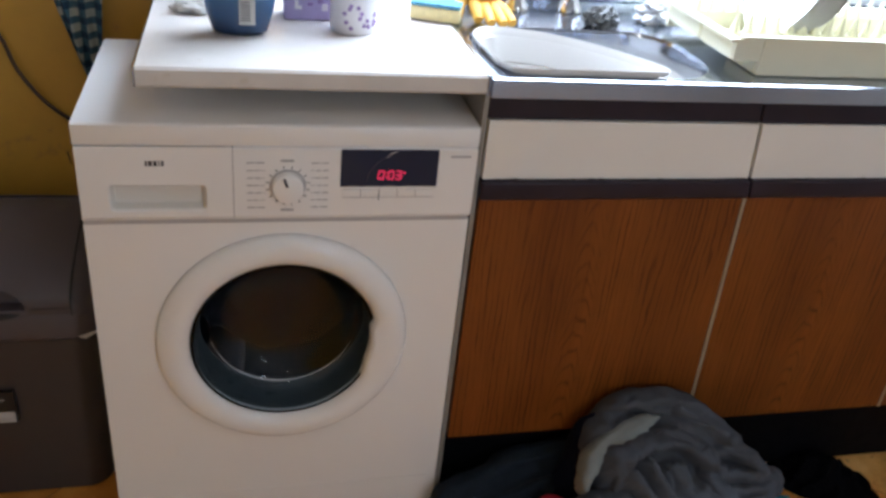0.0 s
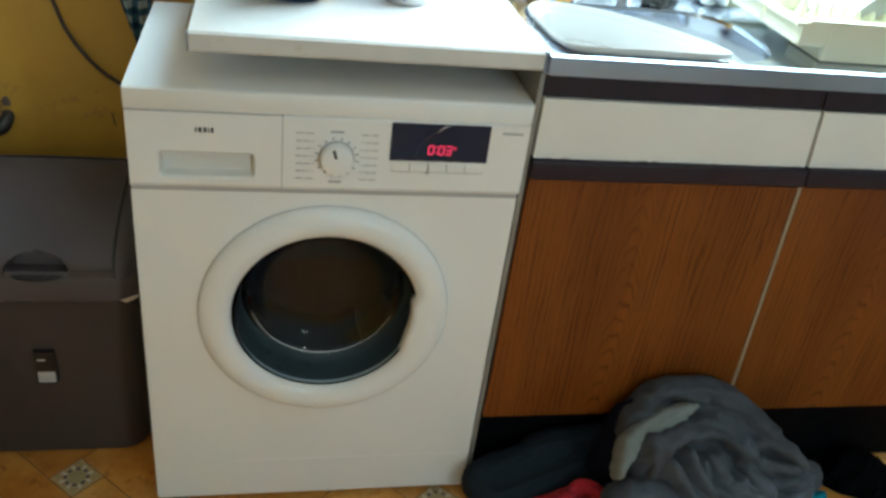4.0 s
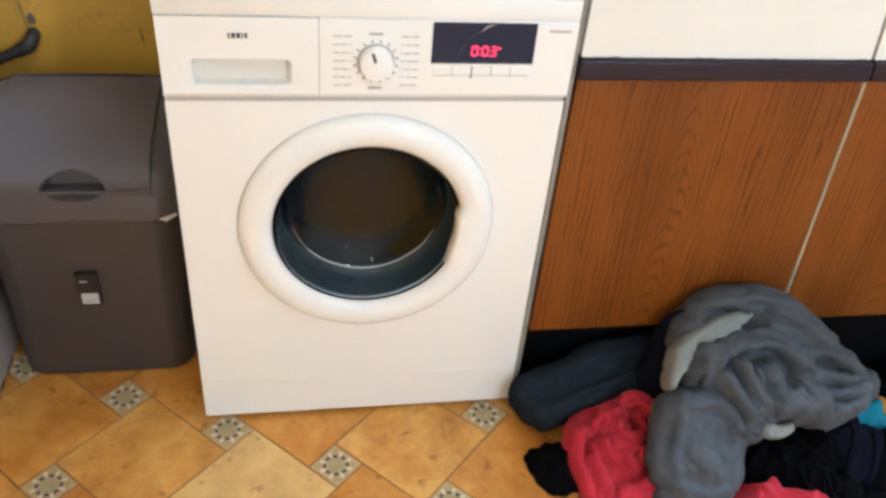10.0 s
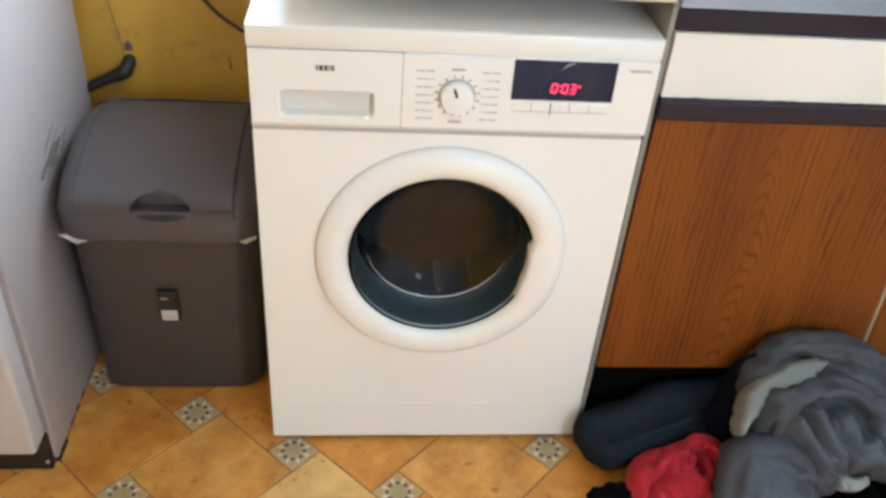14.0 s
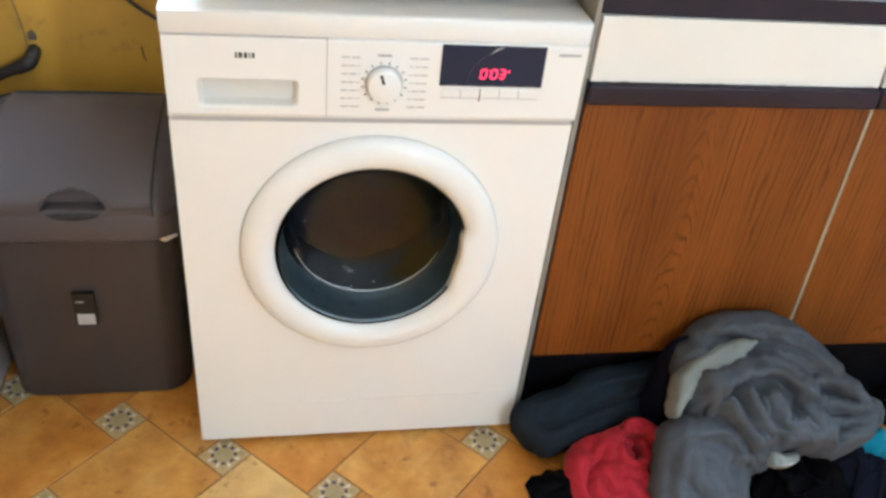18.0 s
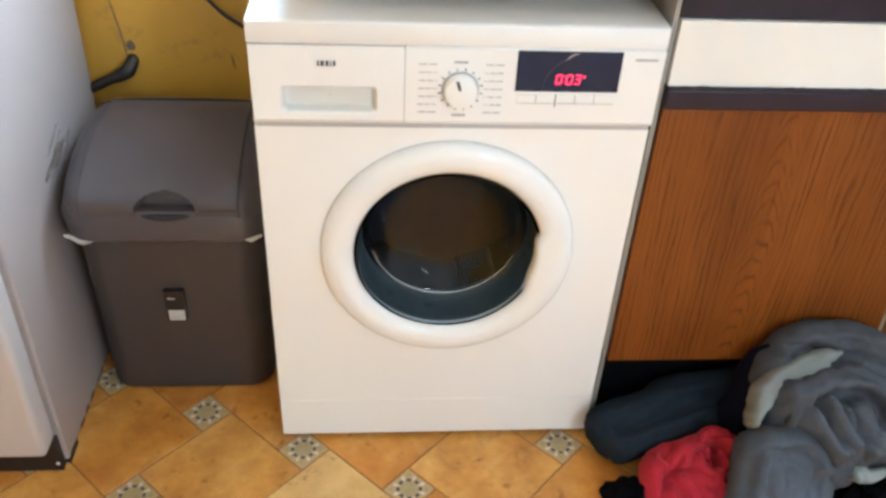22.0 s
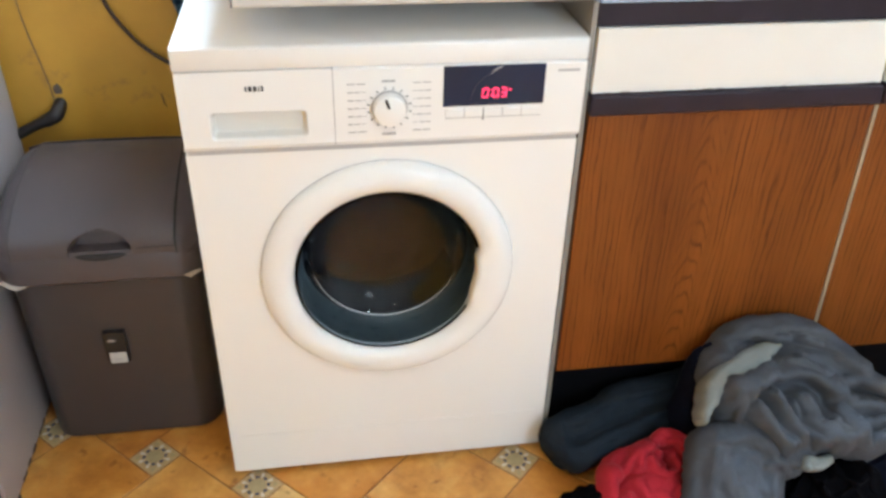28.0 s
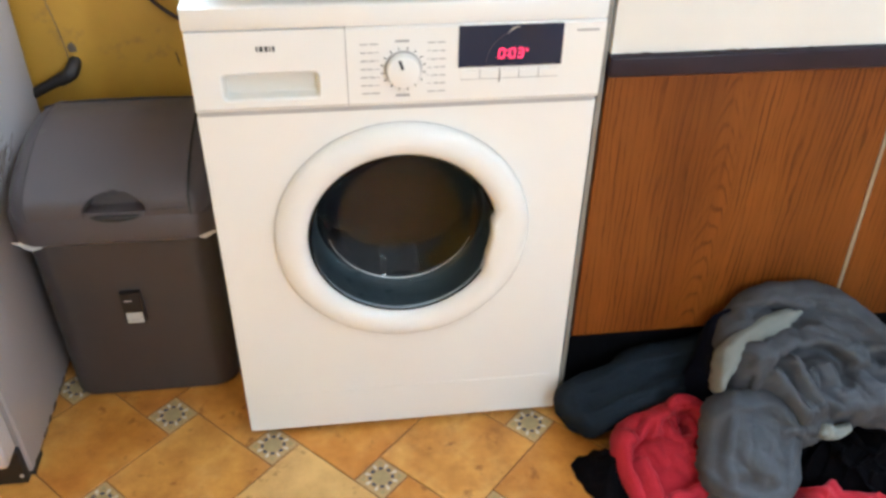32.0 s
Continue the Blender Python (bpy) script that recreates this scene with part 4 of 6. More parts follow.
def base_unit(x0, x1, dark_y, seed):
    root = thing("base_cabinet", ((x0 + x1) / 2, 0.25, 0), "sink base cabinet with a teak-effect door and a cream drawer front", "cabinet", "base cabinets under the sink")
    part("cabinet_body", box(x0 + 0.001, x1 - 0.001, 0.020, 0.495, 0.2065, 0.888), GREY_EDGE, root)
    part("plinth", box(x0, x1, 0.050, 0.066, 0.0, 0.1895), PLINTH, root, "black recessed plinth")
    part("cabinet_floor", box(x0 + 0.001, x1 - 0.001, 0.004, 0.02, 0.190, 0.198), PLINTH, root)
    door = part("cabinet_door", lean(box(x0 + 0.004, x1 - 0.004, 0.0, 0.018, 0.1985, 0.722, 0.0012, 1)), WOOD, root, "teak-effect laminate door with upright grain")
    part("door_edging", lean(box(x1 - 0.0040, x1 + 0.0026, -0.0012, 0.017, 0.1985, 0.722)), CREAM_EDGE, door, "worn cream edging strip")
    part("grip_rail", lean(box(x0 + 0.001, x1 - 0.001, -0.012, 0.016, 0.7235, 0.7565, 0.004, 3)), DARK_TRIM, root, "dark brown grip rail", smooth=True)
    drawer = part("drawer_front", lean(box(x0 + 0.003, x1 - 0.003, -0.002, 0.018, 0.7575, 0.8585, 0.0015, 2)), CREAM, root, "cream drawer front, chipped along its lower edge")
    part("top_rail", lean(box(x0, x1, dark_y, 0.018, 0.8592, 0.8965, 0.002, 1)), DARK_TRIM, root, "dark brown top rail")
    rnd = random.Random(seed)
    for k in range(12):
        x = x0 + 0.01 + (x1 - x0 - 0.04) * rnd.random()
        part("edge_chip", box(x, x + rnd.uniform(0.004, 0.018), -0.0026, 0.0, 0.7575, 0.7575 + rnd.uniform(0.0008, 0.0022)), SCUFF, drawer)
    return root


base_unit(0.309, 0.800, 0.004, 2)
base_unit(0.8005, 1.292, 0.001, 4)
base_unit(1.2925, 1.784, 0.004, 6)
part("end_panel", box(0.3012, 0.3085, 0.003, 0.495, 0.0, 0.8965), GREY_EDGE, bpy.data.objects["base_cabinet"], "grey end panel")

WT = 0.930
worktop = thing("worktop", (0.05, 0.25, 0.9), "cream laminate worktop over the washing machine, metal strip on its end", "worktop")
sect = [(0.495, 0.9), (0.495, WT), (0.004, WT), (0.0, WT - 0.004), (-0.001, 0.904), (0.003, 0.9)]
part("worktop_slab", rings_mesh([[(x, y, z) for y, z in sect] for x in (-0.2065, 0.302)]), WORKTOP, worktop)
part("end_strip", box(-0.2095, -0.2068, 0.0, 0.495, 0.9005, WT + 0.0012, 0.0008, 1), STEEL, worktop, "thin metal end strip")
part("support_batten", box(-0.19, 0.30, 0.465, 0.495, 0.868, 0.8995), GREY_EDGE, worktop)
part("joint_strip", box(0.3025, 0.3065, -0.003, 0.495, 0.899, WT + 0.0015), STEEL, worktop)


def sink():
    """A pressed steel sink top: flat deck, folded front edge and a deep rounded basin."""
    root = thing("kitchen_sink", (0.8, 0.25, 0.9), "stainless steel sink top with a rounded basin and drainer", "sink")
    x0, x1, y0, y1 = 0.307, 1.79, -0.006, 0.494
    cx, cy, hx, hy = 0.513, 0.140, 0.198, 0.132
    bm = bmesh.new()
    hole = rounded_ring(cx, cy, WT, hx, hy, 0.095, 10)
    n = len(hole)
    rim = []
    for x, y, z in hole:
        # push outwards to the deck's edge
        dx, dy = x - cx, y - cy
        k = min((x1 - cx) / dx if dx > 1e-6 else (x0 - cx) / dx if dx < -1e-6 else 99, (y1 - cy) / dy if dy > 1e-6 else (y0 - cy) / dy if dy < -1e-6 else 99)
        rim.append([cx + dx * k, cy + dy * k, WT])
    for ex, ey in ((x0, y0), (x1, y0), (x0, y1), (x1, y1)):
        j = min(range(n), key=lambda i: (rim[i][0] - ex) ** 2 + (rim[i][1] - ey) ** 2)
        rim[j][:2] = [ex, ey]
    rings_mesh([rim, hole, [(cx + (x - cx) * 0.985, cy + (y - cy) * 0.985, WT - 0.006) for x, y, z in hole]], False, into=bm)
    part("sink_deck", bm, STEEL, root, smooth=True)
    depth = [(0.985, WT - 0.006), (0.965, WT - 0.03), (0.95, WT - 0.13), (0.90, WT - 0.155), (0.5, WT - 0.162), (0.02, WT - 0.165)]
    part("basin", rings_mesh([[(cx + (x - cx) * s, cy + (y - cy) * s, z) for x, y, _ in hole] for s, z in depth], False), STEEL, root, smooth=True)
    sect = [(y0, WT), (y0 - 0.004, WT - 0.002), (y0 - 0.006, WT - 0.006), (y0 - 0.006, 0.8995), (y0 + 0.004, 0.8975), (y0 + 0.008, 0.9)]
    part("front_edge", rings_mesh([[(x, y, z) for y, z in sect] for x in (x0, x1)]), STEEL, root)
    part("upstand", box(x0, x1, y1 - 0.006, y1, WT, WT + 0.03, 0.002, 1), STEEL, root)
    for k in range(9):
        x = 0.86 + 0.05 * k
        part("drainer_rib", tube([(x, 0.06, WT + 0.0005), (x, 0.2, WT + 0.001), (x, 0.40, WT + 0.001)], 0.004, 8, 3), STEEL, root, smooth=True)
    return root


sink()


# ---- things on the worktop and sink ----
def bottle():
    cx, cy = -0.063, 0.178
    root = thing("detergent_bottle", (cx, cy, WT), "blue plastic detergent bottle with a white bar label", "bottle")
    prof = [(0.0, 0.037, 0.020), (0.004, 0.043, 0.025), (0.03, 0.051, 0.030), (0.08, 0.060, 0.034), (0.14, 0.060, 0.033), (0.18, 0.046, 0.028), (0.20, 0.024, 0.020), (0.205, 0.016, 0.016)]
    part("bottle_body", rings_mesh([[(cx + a * math.cos(2 * math.pi * i / 40), cy + b * math.sin(2 * math.pi * i / 40), WT + 0.001 + z) for i in range(40)] for z, a, b in prof]), BLUE_BOTTLE, root, smooth=True)
    part("bottle_cap", lathe([(0.0001, 0.04), (0.014, 0.04), (0.018, 0.03), (0.018, 0.0)], (cx, cy, WT + 0.2065), "z", 24), FRAME_WHITE, root, smooth=True)
    part("bottle_label", rings_mesh([[(cx + 0.0625 * s * math.cos(th), cy + 0.0342 * s * math.sin(th), WT + z) for th in [math.pi * (1.22 + 0.56 * i / 14) for i in range(15)]] for z, s in ((0.06, 0.985), (0.085, 1.004), (0.115, 1.0), (0.15, 0.97))], False, False), BLUE_PALE, root, "paler blue label")
    plate = part("bar_label", box(cx - 0.001, cx + 0.023, cy - 0.0352, cy - 0.029, WT + 0.022, WT + 0.062), WHITE_LABEL, root, "white bar label")
    for k in range(8):
        z = WT + 0.028 + 0.004 * k
        part("label_bar", box(cx + 0.001, cx + 0.016, cy - 0.0356, cy - 0.0351, z, z + 0.0018), PRINT_DARK, plate)


def can():
    cx, cy = 0.121, 0.216
    root = thing("spray_can", (cx, cy, WT), "white spray can with lilac and dark blue print", "can")
    part("can_body", lathe([(0.0001, 0.001), (0.037, 0.001), (0.039, 0.005), (0.039, 0.175), (0.031, 0.188), (0.0001, 0.19)], (cx, cy, WT), "z", 40), CAN_WHITE, root, smooth=True)
    part("can_cap", lathe([(0.03, 0.188), (0.03, 0.225), (0.026, 0.23), (0.0001, 0.23)], (cx, cy, WT), "z", 32), PURPLE, root, smooth=True)
    rnd = random.Random(8)
    for k in range(16):
        th, z = math.radians(rnd.uniform(235, 330)), rnd.uniform(0.012, 0.05)
        bm = box(-0.003, 0.003, -0.0005, 0.0005, -0.003, 0.003)
        bmesh.ops.rotate(bm, verts=bm.verts, cent=(0, 0, 0), matrix=Matrix.Rotation(th + math.pi / 2, 3, "Z") @ Matrix.Rotation(rnd.uniform(0, 3), 3, "Y"))
        bmesh.ops.translate(bm, verts=bm.verts, vec=(cx + 0.0393 * math.cos(th), cy + 0.0393 * math.sin(th), WT + z))
        part("printed_flower", bm, PURPLE_PRINT, root)
    for th0, th1 in ((250, 268), (274, 288), (294, 310)):
        ring = [[(cx + 0.0394 * math.cos(math.radians(a)), cy + 0.0394 * math.sin(math.radians(a)), WT + z) for a in [th0 + (th1 - th0) * i / 5 for i in range(6)]] for z in (0.07, 0.088)]
        part("printed_mark", rings_mesh(ring, False, False), CAN_BLUE, root, "dark blue maker mark")


def soap_box():
    root = thing("tablet_box", (0.05, 0.29, WT), "lilac card box of washing tablets", "box")
    part("card_box", box(0.010, 0.092, 0.258, 0.318, WT + 0.001, WT + 0.15, 0.0015, 1), PURPLE, root)
    rnd = random.Random(4)
    for k in range(12):
        x, z = rnd.uniform(0.016, 0.08), WT + rnd.uniform(0.01, 0.1)
        part("printed_patch", box(x, x + rnd.uniform(0.004, 0.014), 0.2572, 0.2582, z, z + rnd.uniform(0.004, 0.016)), PURPLE_PRINT if k % 3 else CAN_WHITE, root)


def sponge():
    root = thing("washing_sponge", (0.286, 0.30, WT), "yellow foam sponge with a blue scouring side", "sponge")
    for name, z0, z1, m in (("foam", 0.002, 0.026, SPONGE_FOAM), ("scouring_pad", 0.0262, 0.034, SCOUR_BLUE)):
        bm = box(-0.045, 0.045, -0.03, 0.03, WT + z0, WT + z1, 0.004, 2)
        bmesh.ops.rotate(bm, verts=bm.verts, cent=(0, 0, WT), matrix=Matrix.Rotation(radians(-20), 3, "Z"))
        bmesh.ops.translate(bm, verts=bm.verts, vec=(0.283, 0.305, 0))
        part(name, bm, m, root, smooth=True)


def glove():
    root = thing("rubber_glove", (0.36, 0.30, WT), "yellow rubber glove lying over the sink edge", "glove")
    part("glove_palm", tube([(0.345, 0.395, WT + 0.075), (0.352, 0.36, WT + 0.07), (0.362, 0.33, WT + 0.05), (0.372, 0.305, WT + 0.028)], [0.04, 0.036, 0.034, 0.026], 14), YELLOW_RUBBER, root, smooth=True)
    for k, (dx, dy) in enumerate(((-0.022, 0.004), (-0.006, -0.012), (0.012, -0.016), (0.028, -0.008))):
        part("glove_finger", tube([(0.368 + dx * 0.7, 0.31, WT + 0.03), (0.372 + dx, 0.283 + dy * 0.4, WT + 0.024), (0.376 + dx * 1.2, 0.257 + dy, WT + 0.0125)], [0.013, 0.012, 0.008], 10), YELLOW_RUBBER, root, smooth=True)
    part("glove_thumb", tube([(0.345, 0.33, WT + 0.04), (0.325, 0.31, WT + 0.03), (0.318, 0.285, WT + 0.0125)], [0.014, 0.012, 0.008], 10), YELLOW_RUBBER, root, smooth=True)


def tap(x):
    root = thing("sink_tap", (x, 0.40, WT), "chrome pillar tap behind the basin", "tap", "taps behind the basin")
    part("tap_base", lathe([(0.0001, 0.001), (0.027, 0.001), (0.027, 0.008), (0.018, 0.02), (0.016, 0.075), (0.020, 0.085), (0.020, 0.1), (0.0001, 0.102)], (x, 0.40, WT), "z", 28), CHROME, root, smooth=True)
    part("spout", tube([(x, 0.395, WT + 0.07), (x, 0.36, WT + 0.085), (x, 0.31, WT + 0.08), (x, 0.29, WT + 0.055)], [0.013, 0.012, 0.011, 0.010], 14), CHROME, root, smooth=True)
    part("tap_head", lathe([(0.012, 0.1), (0.012, 0.112), (0.026, 0.118), (0.028, 0.135), (0.022, 0.148), (0.0001, 0.15)], (x, 0.40, WT), "z", 12), CHROME, root, smooth=True)


def washing_up_bowl():
    cx, cy = 0.468, 0.122
    root = thing("washing_up_bowl", (cx, cy, WT - 0.15), "white plastic washing-up bowl standing in the sink", "bowl")
    rim = smooth_path([(0.322, 0.10, 0), (0.322, 0.19, 0), (0.365, 0.228, 0), (0.46, 0.197, 0), (0.545, 0.122, 0), (0.602, 0.034, 0), (0.588, 0.006, 0), (0.48, 0.003, 0), (0.36, 0.004, 0), (0.330, 0.035, 0), (0.322, 0.10, 0)], 6)[:-1]
    mx, my = 0.43, 0.095
    prof = [(0.62, -0.150), (0.68, -0.145), (0.93, -0.004), (1.0, 0.007), (1.012, 0.004), (1.0, -0.001), (0.985, 0.001), (0.90, -0.008), (0.66, -0.136), (0.02, -0.140)]
    part("bowl_shell", rings_mesh([[(mx + (q.x - mx) * k, my + (q.y - my) * k, WT + 0.005 + z) for q in rim] for k, z in prof], False), BOWL, root, smooth=True)
    plate = thing("plate", (0.48, 0.12, WT - 0.12), "white plate lying in the washing-up bowl", "plate")
    bm = lathe([(0.0001, 0.0), (0.05, 0.0), (0.062, 0.006), (0.075, 0.013), (0.076, 0.016), (0.06, 0.010), (0.0001, 0.004)], (0.43, 0.10, WT - 0.085), "z", 40)
    bmesh.ops.rotate(bm, verts=bm.verts, cent=(0.43, 0.10, WT - 0.085), matrix=Matrix.Rotation(radians(14), 3, "Y"))
    part("plate_disc", bm, CHINA, plate, smooth=True)


def rack():
    """A moulded drainer: sloping tray walls, toothed fences and cut-away feet."""
    x0, x1, y0, y1, z0 = 0.722, 1.23, 0.032, 0.285, WT + 0.001
    root = thing("dish_rack", ((x0 + x1) / 2, (y0 + y1) / 2, WT), "cream plastic dish drainer with toothed rows, in bright light", "dish rack")
    part("tray_front", box(x0 + 0.050, x1, y0, y0 + 0.008, z0, z0 + 0.062, 0.003, 2), RACK, root)
    part("tray_corner", box(x0, x0 + 0.0498, y0, y0 + 0.008, z0 + 0.026, z0 + 0.062, 0.003, 2), RACK, root)
    part("tray_foot", box(x0 + 0.050, x0 + 0.058, y0 + 0.0085, y0 + 0.10, z0, z0 + 0.026, 0.002, 1), RACK, root)
    part("tray_back", box(x0, x1, y1 - 0.008, y1, z0 + 0.01, z0 + 0.062, 0.003, 2), RACK, root)
    part("tray_side", box(x0 + 0.0, x0 + 0.008, y0 + 0.0085, y0 + 0.12, z0 + 0.024, z0 + 0.055, 0.003, 2), RACK, root)
    part("tray_side", box(x0 + 0.0, x0 + 0.008, y0 + 0.125, y1 - 0.0085, z0 + 0.024, z0 + 0.055, 0.003, 2), RACK, root)
    part("tray_side", box(x1 - 0.008, x1, y0 + 0.0085, y1 - 0.0085, z0, z0 + 0.055, 0.003, 2), RACK, root)
    part("tray_lip", box(x0 - 0.014, x0 + 0.004, y0 - 0.004, y1 + 0.004, z0 + 0.0555, z0 + 0.0625, 0.003, 2), RACK, root)
    part("tray_lip", box(x0 + 0.0045, x1, y0 - 0.010, y0 + 0.004, z0 + 0.0625, z0 + 0.068, 0.002, 2), RACK, root)
    part("tray_floor", box(x0 + 0.0085, x1 - 0.0085, y0 + 0.0085, y1 - 0.0085, z0 + 0.022, z0 + 0.027), RACK, root)
    for yy, h in ((0.085, 0.05), (0.22, 0.05)):
        part("rack_fence", box(x0 + 0.012, x1 - 0.012, yy, yy + 0.006, z0 + 0.0275, z0 + 0.058), RACK, root)
        for k in range(18):
            x = x0 + 0.025 + 0.0255 * k
            bm = bmesh.new()
            bmesh.ops.create_cone(bm, cap_ends=True, segments=8, radius1=0.0095, radius2=0.002, depth=h * 0.6, matrix=Matrix.Translation((x, yy + 0.003, z0 + 0.058 + h * 0.3)))
            part("rack_tooth", bm, RACK, root, smooth=True)
    for k in range(8):
        plate = thing("plate", (0.90 + 0.013 * k, 0.25, z0 + 0.03), "white china plate standing in the dish drainer", "plate", "plates in the drainer")
        bm = lathe([(0.0001, 0.0), (0.055, 0.0), (0.07, 0.006), (0.092, 0.012), (0.093, 0.015), (0.07, 0.010), (0.0001, 0.004)], (0, 0, 0), "z", 36)
        bmesh.ops.rotate(bm, verts=bm.verts, cent=(0, 0, 0), matrix=Matrix.Rotation(radians(-64), 3, "Y"))
        bmesh.ops.translate(bm, verts=bm.verts, vec=(0.880 + 0.008 * k, 0.155, z0 + 0.115))
        part("plate_disc", bm, CHINA, plate, smooth=True)


def lump(name, place, size, material, label, category, seed, rough=0.35, freq=2.4):
    """A small crumpled thing."""
    root = thing(name, place, label, category)
    bm = bmesh.new()
    bmesh.ops.create_icosphere(bm, subdivisions=4, radius=1)
    for v in bm.verts:
        p = v.co.copy()
        d = 1 + rough * noise.noise(p * freq + Vector((seed, 0, 0))) + rough * 0.5 * abs(noise.noise(p * freq * 2.7 + Vector((0, seed, 0))))
        z = p.z * d * size[2]
        v.co = Vector((p.x * d * size[0], p.y * d * size[1], max(-size[2] * 0.6, z) + size[2] * 0.6)) + Vector(place)
    part(name + "_body", bm, material, root, smooth=True)
    return root


bottle()
can()
soap_box()
sponge()
glove()
tap(0.46)
tap(0.57)
washing_up_bowl()
rack()
lump("scourer", (0.595, 0.292, WT + 0.001), (0.032, 0.026, 0.024), WIRE_WOOL, "dark steel-wool scourer on the sink deck", "scourer", 3.0, 0.3, 5)
lump("crumpled_foil", (0.73, 0.345, WT + 0.001), (0.04, 0.028, 0.024), FOIL, "crumpled grey foil on the sink deck", "foil", 7.0, 0.5, 2.5)
lump("crumpled_cloth", (-0.135, 0.285, WT + 0.001), (0.034, 0.022, 0.014), BAG, "small crumpled pale dishcloth on the worktop", "cloth", 9.0, 0.4, 2.2)
tin = thing("storage_tin", (-0.10, 0.43, WT), "dark navy tin at the back of the worktop", "tin")
part("tin_body", box(-0.205, -0.112, 0.372, 0.480, WT + 0.001, WT + 0.115, 0.006, 3), NAVY_TIN, tin, smooth=True)
part("tin_lid", box(-0.207, -0.110, 0.370, 0.482, WT + 0.1155, WT + 0.135, 0.006, 3), NAVY_TIN, tin, smooth=True)


# ---- on the wall ----
def towel():
    root = thing("tea_towel", (-0.36, 0.47, 0.95), "blue and white checked tea towel hanging on the wall", "tea towel")
    rings = []
    for k in range(29):
        u = k / 28
        z = 0.715 + 0.56 * u
        half = 0.010 + 0.042 * min(1, u * 2.6)
        mid = -0.336 - 0.035 * min(1, u * 1.6)
        front = [(mid + half * (2 * i / 18 - 1), 0.470 + 0.013 * math.sin(i * 0.95 + 2.2 * u) * min(1, 0.4 + u) + 0.012 * (1 - u), z + 0.012 * math.cos(i * 0.5) * (1 - u)) for i in range(19)]
        rear = [(x, y + 0.004, zz) for x, y, zz in reversed(front)]
        rings.append(front + rear)
    part("towel_cloth", rings_mesh(rings), GINGHAM, root, smooth=True)
    part("towel_hook", tube([(-0.372, 0.499, 1.30), (-0.372, 0.476, 1.295), (-0.372, 0.462, 1.275), (-0.372, 0.458, 1.29)], 0.003, 8), CHROME, root)


towel()
cord = thing("wall_cable", (-0.5, 0.49, 0.8), "brown flex looping down the wall behind the machine", "cable")
part("cable_flex", tube([(-0.655, 0.492, 1.065), (-0.600, 0.49, 0.938), (-0.542, 0.488, 0.872), (-0.498, 0.488, 0.820), (-0.473, 0.488, 0.748), (-0.430, 0.487, 0.685), (-0.375, 0.486, 0.642), (-0.30, 0.488, 0.60), (-0.2, 0.49, 0.56)], 0.0038, 8), CABLE, cord, smooth=True)
pipe = thing("wall_pipe", (-0.65, 0.48, 0.52), "black pipe elbow coming out beside the fridge, its hole roughly plastered", "pipe")
part("pipe_run", tube([(-0.80, 0.478, 0.47), (-0.72, 0.476, 0.498), (-0.655, 0.474, 0.530), (-0.622, 0.476, 0.544)], [0.010, 0.010, 0.0105, 0.0125], 14), PIPE_BLACK, pipe, smooth=True)
part("pipe_elbow", tube([(-0.634, 0.476, 0.538), (-0.612, 0.476, 0.550), (-0.604, 0.487, 0.562), (-0.604, 0.502, 0.566)], [0.0130, 0.0145, 0.0135, 0.012], 14), PIPE_BLACK, pipe, smooth=True)
flex = thing("wall_cable", (-0.615, 0.495, 0.7), "thin dark flex running up the wall from the pipe", "cable")
part("cable_flex", tube([(-0.612, 0.4965, 0.56), (-0.618, 0.4975, 0.62), (-0.634, 0.4975, 0.72), (-0.640, 0.4975, 0.80), (-0.642, 0.498, 0.9)], 0.0010, 6), SCUFF, flex, smooth=True)
lump("plaster_patch", (-0.603, 0.4985, 0.586), (0.007, 0.002, 0.011), SCUFF, "rough broken plaster above the pipe elbow", "plaster", 2.0, 0.5, 3)
crack = thing("wall_crack", (-0.40, 0.4985, 0.56), "short dark crack in the yellow paint", "crack")
part("crack_line", tube([(-0.4090, 0.4992, 0.578), (-0.4060, 0.4992, 0.566), (-0.4050, 0.4992, 0.556), (-0.4010, 0.4992, 0.548)], [0.0008, 0.0016, 0.0012, 0.0005], 6, 4), CABLE, crack)


